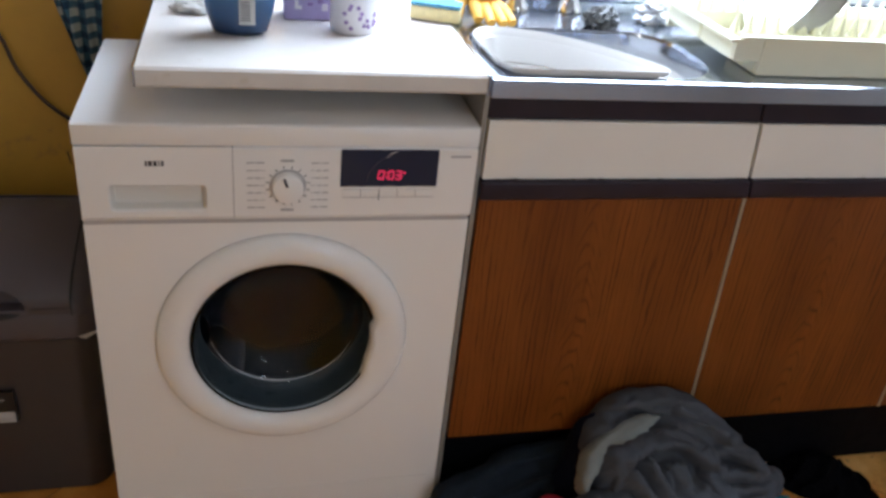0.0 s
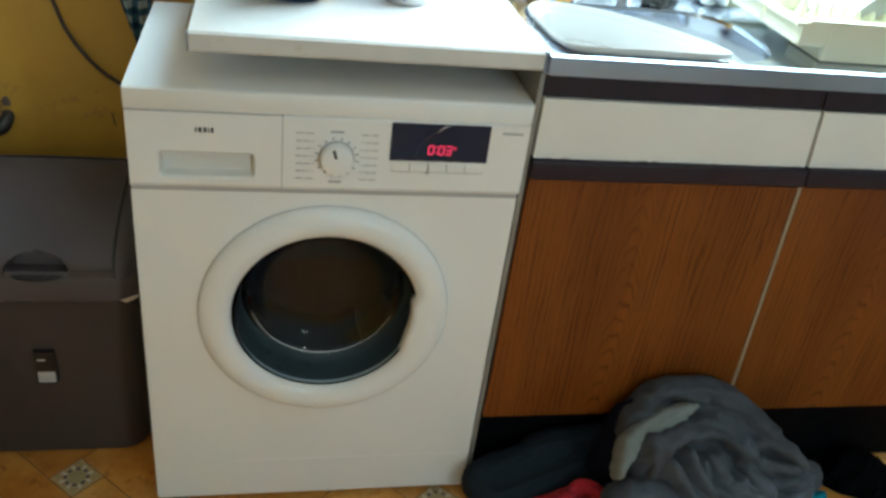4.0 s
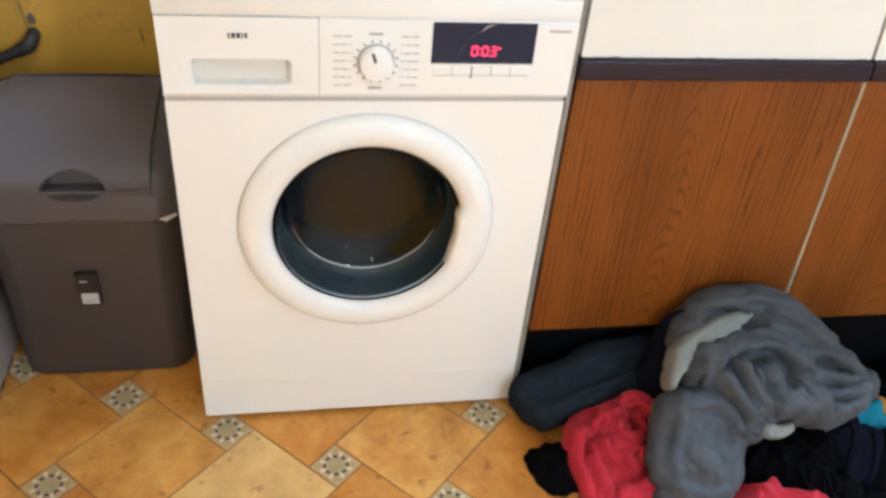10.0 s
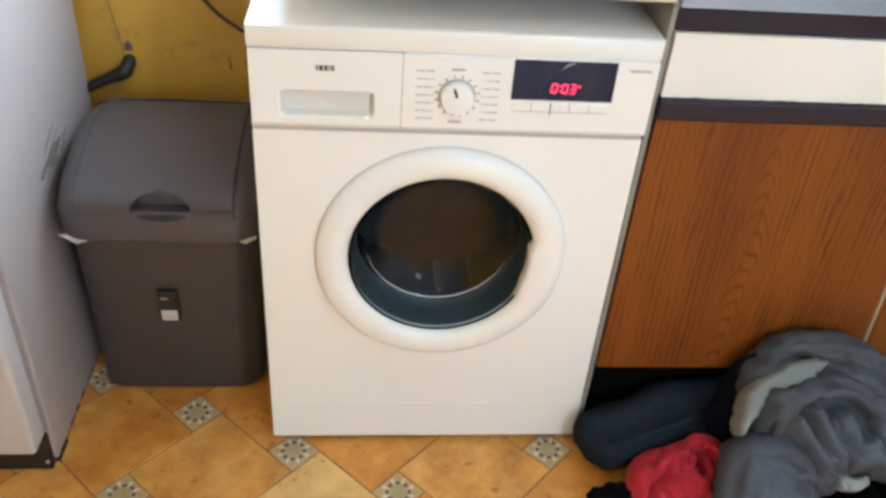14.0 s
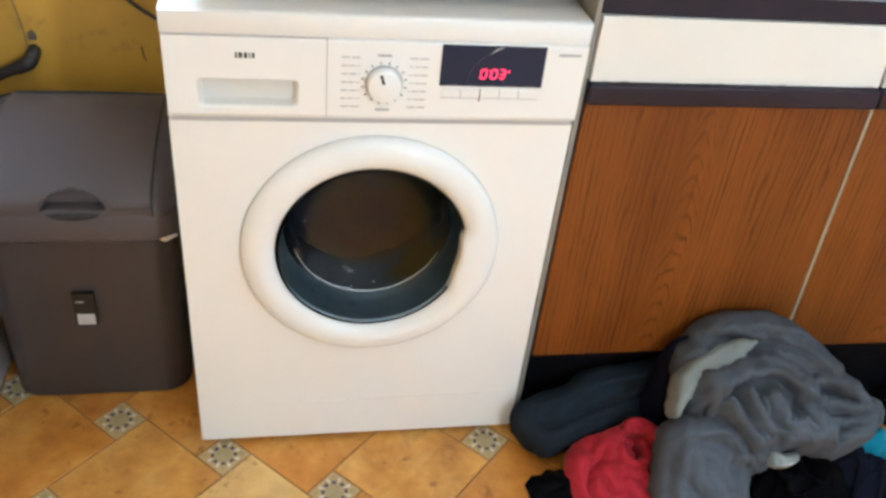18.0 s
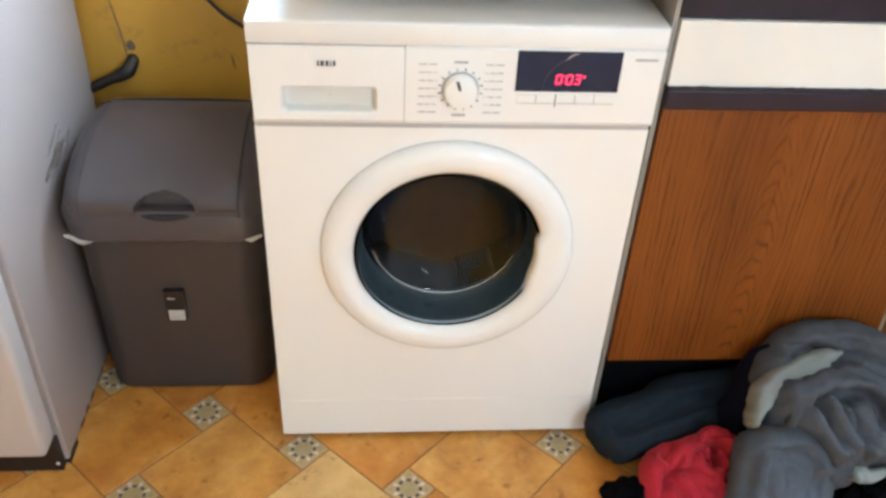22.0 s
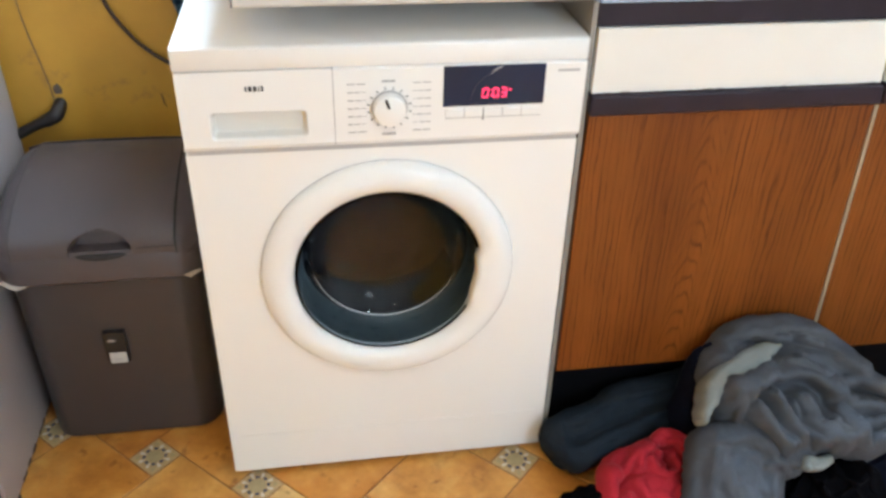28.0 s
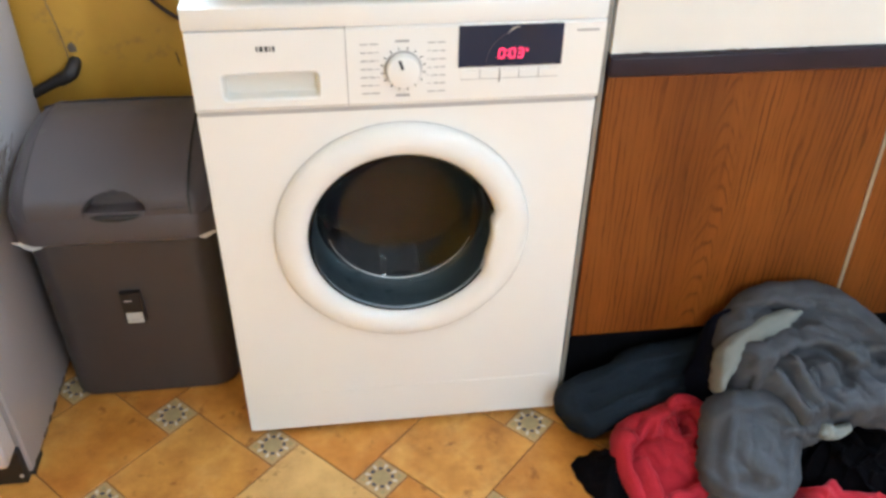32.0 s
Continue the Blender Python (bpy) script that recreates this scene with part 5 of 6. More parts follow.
# ---- clothes on the floor ----
def heap(centre, half, bumps, seed, turn=0.0, folds=((30, 0.08, 0.02),), rim=8.0, ragged=0.12, floor_z=0.004, wall=-0.006, cells=(64, 190), power=2.6):
    """A heaped garment: soft bumps, long folds with rounded crests and sharp creases, and an uneven edge down to the floor.
    folds: rows of direction in degrees, spacing and depth in metres."""
    rng = np.random.default_rng(seed)
    nr, nt = cells
    rr, th = np.meshgrid(np.linspace(0.0, 1.0, nr) ** 0.8, np.linspace(0, 2 * math.pi, nt, endpoint=False), indexing="ij")

    def soft(x, y, freq, count=6):
        out = np.zeros_like(x)
        for _ in range(count):
            a, f = rng.uniform(0, 6.3), freq * rng.uniform(0.45, 1.25)
            out += np.sin(2 * math.pi * f * (math.cos(a) * x + math.sin(a) * y) + rng.uniform(0, 6.3))
        return out / math.sqrt(count)

    edge = 1.0 + ragged * sum(rng.normal(0, 1) / k ** 0.9 * np.cos(k * th + rng.uniform(0, 6.3)) for k in range(2, 14)) / 1.6
    shape = (np.abs(np.cos(th)) ** power + np.abs(np.sin(th)) ** power) ** (-1 / power)
    lx, ly = half[0] * rr * edge * shape * np.cos(th), half[1] * rr * edge * shape * np.sin(th)
    c, s = math.cos(radians(turn)), math.sin(radians(turn))
    x, y = centre[0] + c * lx - s * ly, centre[1] + s * lx + c * ly
    z = np.zeros_like(x)
    for bx, by, rx, ry, h in bumps:
        d = ((x - bx) / rx) ** 2 + ((y - by) / ry) ** 2
        z = np.log(np.exp(z * 26) + np.exp(h * 26 * np.exp(-0.9 * d)) - 1) / 26
    rise, slide = np.zeros_like(x), np.zeros_like(x)
    dx, dy = np.zeros_like(x), np.zeros_like(x)
    for angle, gap, depth in folds:
        a = radians(angle)
        across = (-math.sin(a) * x + math.cos(a) * y) / gap + 0.55 * soft(x, y, 0.20 / gap) + 0.12 * soft(x, y, 0.7 / gap)
        crest = np.abs(np.sin(math.pi * across)) ** 0.75
        mask = np.clip(0.55 + 0.5 * soft(x, y, 0.26 / gap), 0.05, 1.15)
        rise += depth * mask * (crest - 0.45)
        lean = depth * 0.8 * mask * np.sin(2 * math.pi * across)
        dx += -math.sin(a) * lean
        dy += math.cos(a) * lean
    rise += 0.0022 * soft(x, y, 38) + 0.0012 * soft(x, y, 70)
    keep = 1 - rr ** rim
    z = floor_z + np.maximum((z + rise) * keep, 0.0) + 0.004 * keep
    x, y = x + dx * keep, y + dy * keep
    wall_y = np.where(z < 0.19, 0.044, wall)
    return np.stack([x, np.minimum(y, wall_y), z], -1)


def drape(top, along, down, a_span, b_span, bodies, ridges, seed, cell=0.003, wrinkle=1.0, cut=-0.11, creases=(), soften=2, gain=1.0, edge=2.6, fine=0.003):
    """A garment lying over a sloping heap. The slope runs down from the point top; along is its level direction.
    bodies: (path, radius, crown) give the outline; ridges: (path, height, steep side, soft side) are folds that
    rise gently and break off sharply; creases: (path, depth, width) are sharp furrows. Paths are in metres along and down the slope."""
    rng = np.random.default_rng(seed)
    na, nb = int((a_span[1] - a_span[0]) / cell), int((b_span[1] - b_span[0]) / cell)
    a, b = np.meshgrid(np.linspace(*a_span, na), np.linspace(*b_span, nb), indexing="ij")

    def soft(freq, count=7):
        out = np.zeros_like(a)
        for _ in range(count):
            th, f = rng.uniform(0, 6.3), freq * rng.uniform(0.5, 1.3)
            out += np.sin(2 * math.pi * f * (math.cos(th) * a + math.sin(th) * b) + rng.uniform(0, 6.3))
        return out / math.sqrt(count)

    wa, wb = a + 0.004 * soft(8) + 0.0012 * soft(26), b + 0.004 * soft(8) + 0.0012 * soft(26)

    def reach(path):
        """Distance to a path, the side it lies on and how far along it is."""
        pts = [(q.x, q.y) for q in smooth_path([(u, v, 0) for u, v in path], 8)]
        best, side, where = np.full_like(a, 9.0), np.ones_like(a), np.zeros_like(a)
        for k, ((x0, y0), (x1, y1)) in enumerate(zip(pts, pts[1:])):
            ex, ey = x1 - x0, y1 - y0
            u = np.clip(((wa - x0) * ex + (wb - y0) * ey) / (ex * ex + ey * ey + 1e-12), 0, 1)
            dx, dy = wa - x0 - u * ex, wb - y0 - u * ey
            d = np.hypot(dx, dy)
            near = d < best
            best = np.where(near, d, best)
            side = np.where(near, np.sign(ex * dy - ey * dx), side)
            where = np.where(near, (k + u) / (len(pts) - 1), where)
        return best, side, where

    h = np.full_like(a, -0.5)
    for path, radius, crown in bodies:
        q = reach(path)[0] / radius
        dome = np.where(q < 1, crown * np.sqrt(np.maximum(1 - q ** edge, 0)), -8.0 * radius * (q - 1))
        h = np.maximum(h, dome)
    rise, near = np.zeros_like(a), np.full_like(a, 9.0)
    for path, height, steep, slack in ridges:
        d, side, where = reach(path)
        near = np.minimum(near, d + 0.02 * np.maximum(0, 0.15 - np.minimum(where, 1 - where)))
        w = np.where(side > 0, steep, slack)
        fade = np.clip(np.minimum(where, 1 - where) * 5 + 0.2, 0, 1)
        q = np.clip(d / w, 0, 1)
        rise = np.maximum(rise, height * fade * np.where(side > 0, np.sqrt(1 - q * q), 0.5 + 0.5 * np.cos(math.pi * q)))
    for path, depth, width in creases:
        d, side, where = reach(path)
        fade = np.clip(np.minimum(where, 1 - where) * 4 + 0.15, 0, 1)
        rise = rise - depth * fade * np.exp(-d / width)
    inside = np.clip(h / 0.012 + 0.6, 0, 1)
    drop = h
    rise = rise + fine * np.clip(0.55 + 0.6 * soft(9), 0, 1) * (np.abs(np.sin(math.pi * (near / 0.0125 + 0.35 * soft(10)))) ** 0.8 - 0.5) * np.exp(-near / 0.05)
    furrow = -0.0040 * np.exp(-(soft(7) / 0.11) ** 2) - 0.0022 * np.exp(-(soft(13) / 0.14) ** 2)
    h = h + inside * (gain * rise + wrinkle * (furrow + 0.0020 * soft(12) + 0.0008 * soft(34)))
    for _ in range(soften):
        for axis in (0, 1):
            h = 0.5 * h + 0.25 * (np.roll(h, 1, axis) + np.roll(h, -1, axis))
    along, down = Vector(along), Vector(down).normalized()
    n = Vector((1, 0, 0)).cross(down).normalized()
    n = n if n.z > 0 else -n
    # the edge turns straight under
    ga, gb = np.gradient(drop, a_span[1] / na - a_span[0] / na, b_span[1] / nb - b_span[0] / nb)
    over = np.where(drop < 0, -drop / 8.0, 0.0) / (np.hypot(ga, gb) + 1e-6)
    a, b, h = a + ga * over, b + gb * over, np.maximum(h, -0.045)
    p = np.array(top) + (a - top[0])[..., None] * np.array(along) + b[..., None] * np.array(down) + h[..., None] * np.array(n)
    p[..., 2] = np.maximum(p[..., 2], 0.004)
    p[..., 1] = np.minimum(p[..., 1], np.where(p[..., 2] < 0.19, 0.044, -0.006))
    p[drop < cut] = np.nan
    return p


def settle(p, down, slack=1.16, steps=150, stiff=0.6, reach=9, seed=0, below=0.014, pull=0.00010):
    """Let a sheet with more cloth than room find its own folds: springs along, across and on the bias, some
    stiffness against bending, a pull towards the heap, and the heap's surface underneath."""
    rng = np.random.default_rng(seed)
    ok = ~np.isnan(p[..., 0])
    x = np.nan_to_num(p)
    down = Vector(down).normalized()
    n = Vector((1, 0, 0)).cross(down).normalized()
    n = np.array(n if n.z > 0 else -n)
    free = ok.copy()
    for _ in range(2):
        inner = free.copy()
        inner[1:-1, 1:-1] = free[1:-1, 1:-1] & free[2:, 1:-1] & free[:-2, 1:-1] & free[1:-1, 2:] & free[1:-1, :-2]
        inner[0], inner[-1], inner[:, 0], inner[:, -1] = False, False, False, False
        free = inner
    w = free.astype(float)[..., None]
    base = x.copy()
    bumps = rng.normal(0, 1, x.shape[:2])
    for _ in range(40):
        for axis in (0, 1):
            bumps = 0.5 * bumps + 0.25 * (np.roll(bumps, 1, axis) + np.roll(bumps, -1, axis))
    x = x + w * (0.0020 * bumps / bumps.std())[..., None] * n
    nu, nv = x.shape[:2]
    links = []
    for di, dj, k in ((1, 0, 1.0), (0, 1, 1.0), (1, 1, 0.5), (1, -1, 0.5), (3, 0, 0.4), (0, 3, 0.4), (reach, 0, stiff), (0, reach, stiff)):
        one = (slice(0, nu - di), slice(max(0, -dj), nv - max(0, dj)))
        two = (slice(di, nu), slice(max(0, dj), nv + min(0, dj)))
        both = (ok[one] & ok[two])[..., None]
        rest = np.linalg.norm(base[two] - base[one], axis=-1, keepdims=True) * (slack if di + abs(dj) < 3 else 1 + (slack - 1) * (0.8 if di + abs(dj) < 5 else 0.55))
        links.append((one, two, both, rest, k))
    for _ in range(steps):
        x = x - w * pull * n
        for one, two, both, rest, k in links:
            d = x[two] - x[one]
            length = np.linalg.norm(d, axis=-1, keepdims=True) + 1e-9
            c = 0.25 * k * both * d * (1 - rest / length)
            move = np.zeros_like(x)
            move[one] += c
            move[two] -= c
            x = x + w * move
        lift = (x - base) @ n
        x = x + w * (np.maximum(-below - lift, 0) + np.minimum(0.05 - lift, 0))[..., None] * n
    x[..., 2] = np.maximum(x[..., 2], 0.004)
    x[..., 1] = np.minimum(x[..., 1], np.where(x[..., 2] < 0.19, 0.044, -0.006))
    x[~ok] = np.nan
    return x


def sash(slope, path, widths, lift, seed, crown=0.014, pleats=3, depth=0.007, tuck=0.045, crumple=0.024):
    """A length of gathered cloth on a slope: pleats run along it, rounded on top and creased between, edges tucked under."""
    (x0, y0, z0), along, down = slope
    along, down = Vector(along), Vector(down).normalized()
    n = Vector((1, 0, 0)).cross(down).normalized()
    n = n if n.z > 0 else -n
    rng = np.random.default_rng(seed)
    pts = smooth_path([(a, b, 0) for a, b in path], 12)
    ph, out = rng.uniform(0, 6.3, 8), []
    for k, q in enumerate(pts):
        u = k / (len(pts) - 1)
        way = (pts[min(k + 1, len(pts) - 1)] - pts[max(k - 1, 0)]).normalized()
        f = u * (len(widths) - 1)
        i = min(int(f), len(widths) - 2)
        w = (widths[i] + (widths[i + 1] - widths[i]) * (f - i)) * (1 + 0.10 * math.sin(7 * u + ph[0]) + 0.05 * math.sin(17 * u + ph[1]))
        end = max(0.0, 1 - abs(2 * u - 1) ** 5)
        row = []
        for j in range(41):
            v = j / 20 - 1
            drift = 0.28 * math.sin(4.2 * u + ph[2]) + 0.10 * math.sin(11 * u + ph[3])
            crest = abs(math.sin(math.pi * (0.5 * pleats * v + drift + 0.25 * v * math.sin(5 * u + ph[4])))) ** 0.65
            show = 0.55 + 0.45 * math.sin(6 * u + 2.5 * v + ph[5])
            a, b = q.x - way.y * w * v, q.y + way.x * w * v
            s = Vector((a * 40, b * 40, seed))
            spot = Vector((a, b, 0.02 * seed)) * 19 + noise.noise_vector(Vector((a, b, seed)) * 12) * 0.9
            cell = noise.voronoi(Vector((spot.x + 0.35 * spot.y, spot.y * 0.8, spot.z)))[0]
            h = lift + crumple * (min(cell[0], 0.8) - 0.35) + crown * math.sqrt(max(0.0, 1 - abs(v) ** 3)) + depth * show * (crest - 0.5) + 0.0040 * noise.noise(s * 0.8) - 0.0040 * max(0.0, 1 - 5 * abs(noise.noise(s * 0.55 + Vector((9, 0, 0))))) + 0.0014 * noise.noise(s * 2.7) - tuck * abs(v) ** 6 - 0.045 * (1 - end) ** 2
            p = Vector((x0, y0, z0)) + along * (a - x0) + down * b + n * h
            row.append((p.x, min(p.y, 0.044 if p.z < 0.19 else -0.006), max(p.z, 0.005)))
        out.append(row)
    return np.array(out)


def cloth_part(name, p, material, root, label="", thick=0.003, closed=True):
    """Skin a grid of points; closed grids run round their second index."""
    nu, nv = p.shape[:2]
    last = nv if closed else nv - 1
    there = ~np.isnan(p[..., 0].reshape(-1))
    index = np.cumsum(there) - 1
    verts = p.reshape(-1, 3)[there] - np.array(origin(root))
    quads = [(i * nv + j, (i + 1) * nv + j, (i + 1) * nv + (j + 1) % nv, i * nv + (j + 1) % nv) for i in range(nu - 1) for j in range(last)]
    faces = [[int(index[q]) for q in quad] for quad in quads if all(there[q] for q in quad)]
    me = bpy.data.meshes.new(name)
    me.from_pydata(verts.tolist(), [], faces)
    me.materials.append(material)
    me.polygons.foreach_set("use_smooth", [True] * len(me.polygons))
    me.validate()
    ob = new(name, me)
    ob.parent = root
    sol = ob.modifiers.new("thickness", "SOLIDIFY")
    sol.thickness, sol.offset = thick, -1
    return tagged(ob, label)


def garment(name, place, label, category="clothing"):
    return thing(name, place, label, category, "dirty washing on the floor")


jeans = garment("jeans", (0.45, -0.05, 0), "dark navy jeans flung against the plinth")
LEAN = (0.45, 0.03, 0.125), (1, 0, 0), (0, -0.87, -0.5)
cloth_part("jeans_leg", settle(drape(*LEAN, (0.26, 0.72), (-0.10, 0.24), [
    ([(0.348, 0.100), (0.42, 0.074), (0.50, 0.052), (0.62, 0.034)], 0.052, 0.028)],
    [([(0.34, 0.080), (0.42, 0.052), (0.52, 0.024), (0.62, 0.006)], 0.010, 0.026, 0.050), ([(0.34, 0.150), (0.43, 0.126), (0.53, 0.104), (0.62, 0.090)], 0.010, 0.024, 0.050),
     ([(0.37, 0.112), (0.45, 0.084), (0.53, 0.060)], 0.006, 0.022, 0.040)],
    3, edge=4.0, fine=0.0, wrinkle=0.3, creases=(([(0.39, 0.098), (0.47, 0.070), (0.56, 0.050)], 0.006, 0.008),)), LEAN[2], 1.05, reach=12, seed=8), DENIM, jeans, closed=False)
cloth_part("jeans_waist", heap((0.578, -0.055, 0), (0.072, 0.056), [(0.580, -0.042, 0.050, 0.048, 0.268)], 13, 0, ((70, 0.05, 0.010),), 9, 0.06, cells=(40, 110)), NAVY_CLOTH, jeans)
grey = garment("grey_trousers", (0.7, -0.15, 0), "crumpled grey cotton trousers heaped on the pile, pale pocket lining out")
SLOPE = (0.7, -0.05, 0.258), (1, 0, 0), (0, -0.743, -0.669)
cloth_part("trouser_body", settle(drape(*SLOPE, (0.48, 1.02), (-0.14, 0.34), [
    ([(0.628, 0.028), (0.655, 0.004), (0.705, 0.000), (0.760, 0.026), (0.815, 0.066)], 0.050, 0.030), ([(0.640, 0.090), (0.720, 0.095), (0.790, 0.110), (0.860, 0.132)], 0.060, 0.040),
    ([(0.760, 0.140), (0.825, 0.150)], 0.058, 0.040), ([(0.900, 0.138), (0.930, 0.138)], 0.026, 0.020), ([(0.640, 0.130), (0.690, 0.172)], 0.050, 0.034)],
    [([(0.847, 0.036), (0.813, 0.004), (0.764, -0.008), (0.712, -0.032), (0.655, -0.028), (0.600, -0.010)], 0.016, 0.030, 0.034),
     ([(0.595, 0.022), (0.625, 0.006), (0.670, 0.004)], 0.014, 0.020, 0.018),
     ([(0.905, 0.112), (0.873, 0.076), (0.822, 0.047), (0.757, 0.028), (0.705, 0.010)], 0.024, 0.016, 0.046),
     ([(0.905, 0.132), (0.880, 0.100), (0.839, 0.078), (0.785, 0.078)], 0.022, 0.012, 0.020),
     ([(0.898, 0.127), (0.842, 0.119), (0.792, 0.108)], 0.020, 0.014, 0.022),
     ([(0.786, 0.116), (0.773, 0.092), (0.734, 0.061), (0.684, 0.061), (0.625, 0.085), (0.592, 0.122)], 0.034, 0.046, 0.018),
     ([(0.610, 0.096), (0.636, 0.124), (0.662, 0.156), (0.684, 0.190)], 0.034, 0.012, 0.022),
     ([(0.652, 0.078), (0.676, 0.125), (0.716, 0.178)], 0.040, 0.014, 0.026),
     ([(0.712, 0.090), (0.730, 0.129), (0.775, 0.186)], 0.026, 0.030, 0.036),
     ([(0.762, 0.115), (0.800, 0.150), (0.812, 0.185)], 0.030, 0.060, 0.050),
     ([(0.815, 0.150), (0.870, 0.148), (0.930, 0.136)], 0.018, 0.012, 0.030),
     ([(0.636, 0.104), (0.664, 0.142), (0.700, 0.186)], 0.036, 0.006, 0.010), ([(0.690, 0.098), (0.706, 0.142), (0.744, 0.188)], 0.032, 0.007, 0.012),
     ([(0.748, 0.074), (0.790, 0.098), (0.835, 0.104)], 0.026, 0.008, 0.014), ([(0.740, 0.000), (0.680, -0.018), (0.620, -0.016)], 0.020, 0.009, 0.014),
     ([(0.850, 0.052), (0.785, 0.014), (0.720, -0.016)], 0.022, 0.009, 0.022), ([(0.760, 0.150), (0.790, 0.180), (0.835, 0.178)], 0.024, 0.008, 0.016),
     ([(0.826, 0.192), (0.875, 0.176), (0.921, 0.153)], 0.020, 0.020, 0.026)],
    24, edge=4.0, fine=0.0, wrinkle=0.3, soften=2, gain=1.3, creases=(([(0.592, -0.013), (0.629, -0.006), (0.668, -0.012)], 0.010, 0.006), ([(0.699, 0.038), (0.761, 0.066), (0.801, 0.092)], 0.012, 0.008),
                               ([(0.636, 0.097), (0.659, 0.136), (0.683, 0.172)], 0.014, 0.005), ([(0.674, 0.101), (0.700, 0.142), (0.727, 0.175)], 0.013, 0.005),
                               ([(0.801, 0.096), (0.846, 0.099), (0.884, 0.112)], 0.014, 0.006), ([(0.810, 0.138), (0.870, 0.138), (0.925, 0.131)], 0.010, 0.004),
                               ([(0.735, 0.070), (0.765, 0.105), (0.775, 0.140)], 0.006, 0.006))), SLOPE[2], 1.13, reach=10, seed=5), GREY_CLOTH, grey, closed=False)
cloth_part("trouser_leg", settle(drape((0.7, -0.062, 0.267), (1, 0, 0), (0, -0.743, -0.669), (0.46, 0.74), (0.06, 0.36), [
    ([(0.560, 0.176), (0.622, 0.192)], 0.043, 0.030), ([(0.594, 0.212), (0.586, 0.255)], 0.080, 0.032), ([(0.545, 0.300), (0.556, 0.306)], 0.018, 0.016)],
    [([(0.676, 0.195), (0.640, 0.158), (0.590, 0.148), (0.541, 0.172)], 0.014, 0.020, 0.050),
     ([(0.626, 0.206), (0.654, 0.198), (0.679, 0.210)], 0.016, 0.012, 0.014),
     ([(0.606, 0.165), (0.592, 0.220), (0.580, 0.290)], 0.018, 0.060, 0.050),
     ([(0.540, 0.190), (0.575, 0.225), (0.640, 0.245)], 0.012, 0.012, 0.030), ([(0.525, 0.240), (0.565, 0.265), (0.625, 0.275)], 0.010, 0.010, 0.028)],
    25, edge=2.4, fine=0.0, wrinkle=0.3, soften=1, gain=1.1, creases=(([(0.628, 0.214), (0.650, 0.207), (0.664, 0.222)], 0.013, 0.005), ([(0.560, 0.180), (0.600, 0.190), (0.630, 0.230)], 0.006, 0.008), ([(0.530, 0.230), (0.560, 0.262), (0.600, 0.280)], 0.005, 0.007))), SLOPE[2], 1.03, reach=11, seed=6), GREY_CLOTH, grey, closed=False)
cloth_part("trouser_leg", drape((0.7, -0.045, 0.250), (1, 0, 0), (0, -0.743, -0.669), (0.46, 0.74), (0.22, 0.46), [
    ([(0.574, 0.290), (0.568, 0.340), (0.560, 0.420)], 0.066, 0.024)],
    [([(0.612, 0.290), (0.606, 0.340), (0.600, 0.420)], 0.010, 0.008, 0.030), ([(0.530, 0.290), (0.524, 0.340), (0.516, 0.420)], 0.010, 0.020, 0.020)],
    26, wrinkle=0.6), GREY_CLOTH, grey, closed=False)
cloth_part("pocket_lining", drape((0.7, -0.0810, 0.2925), (1, 0, 0), SLOPE[2], (0.48, 0.76), (-0.06, 0.18), [
    ([(0.662, 0.018), (0.625, 0.030), (0.590, 0.048), (0.568, 0.068)], 0.021, 0.005), ([(0.572, 0.064), (0.556, 0.088)], 0.017, 0.004), ([(0.556, 0.088), (0.544, 0.108)], 0.012, 0.003), ([(0.544, 0.108), (0.537, 0.124)], 0.007, 0.002),
    ([(0.650, 0.014), (0.688, 0.004)], 0.013, 0.003), ([(0.690, 0.004), (0.708, 0.000)], 0.005, 0.002)],
    [([(0.690, 0.006), (0.625, 0.032), (0.570, 0.070), (0.542, 0.112)], 0.004, 0.007, 0.016)], 31, edge=5.0, fine=0.0, wrinkle=0.6), LINING, grey, "pale pocket lining", 0.002, False)
cloth_part("lining_end", sash(SLOPE, [(0.700, 0.206), (0.730, 0.214), (0.766, 0.204)], (0.012, 0.013, 0.005), 0.042, 32, 0.006, 1, 0.002, 0.010, 0.004), LINING, grey, "pale lining edge", 0.002, False)
red = garment("red_fleece", (0.44, -0.18, 0), "bright red fleece crumpled on the floor")
SPREAD = (0.45, -0.15, 0.040), (1, 0, 0), (0, -0.944, -0.33)
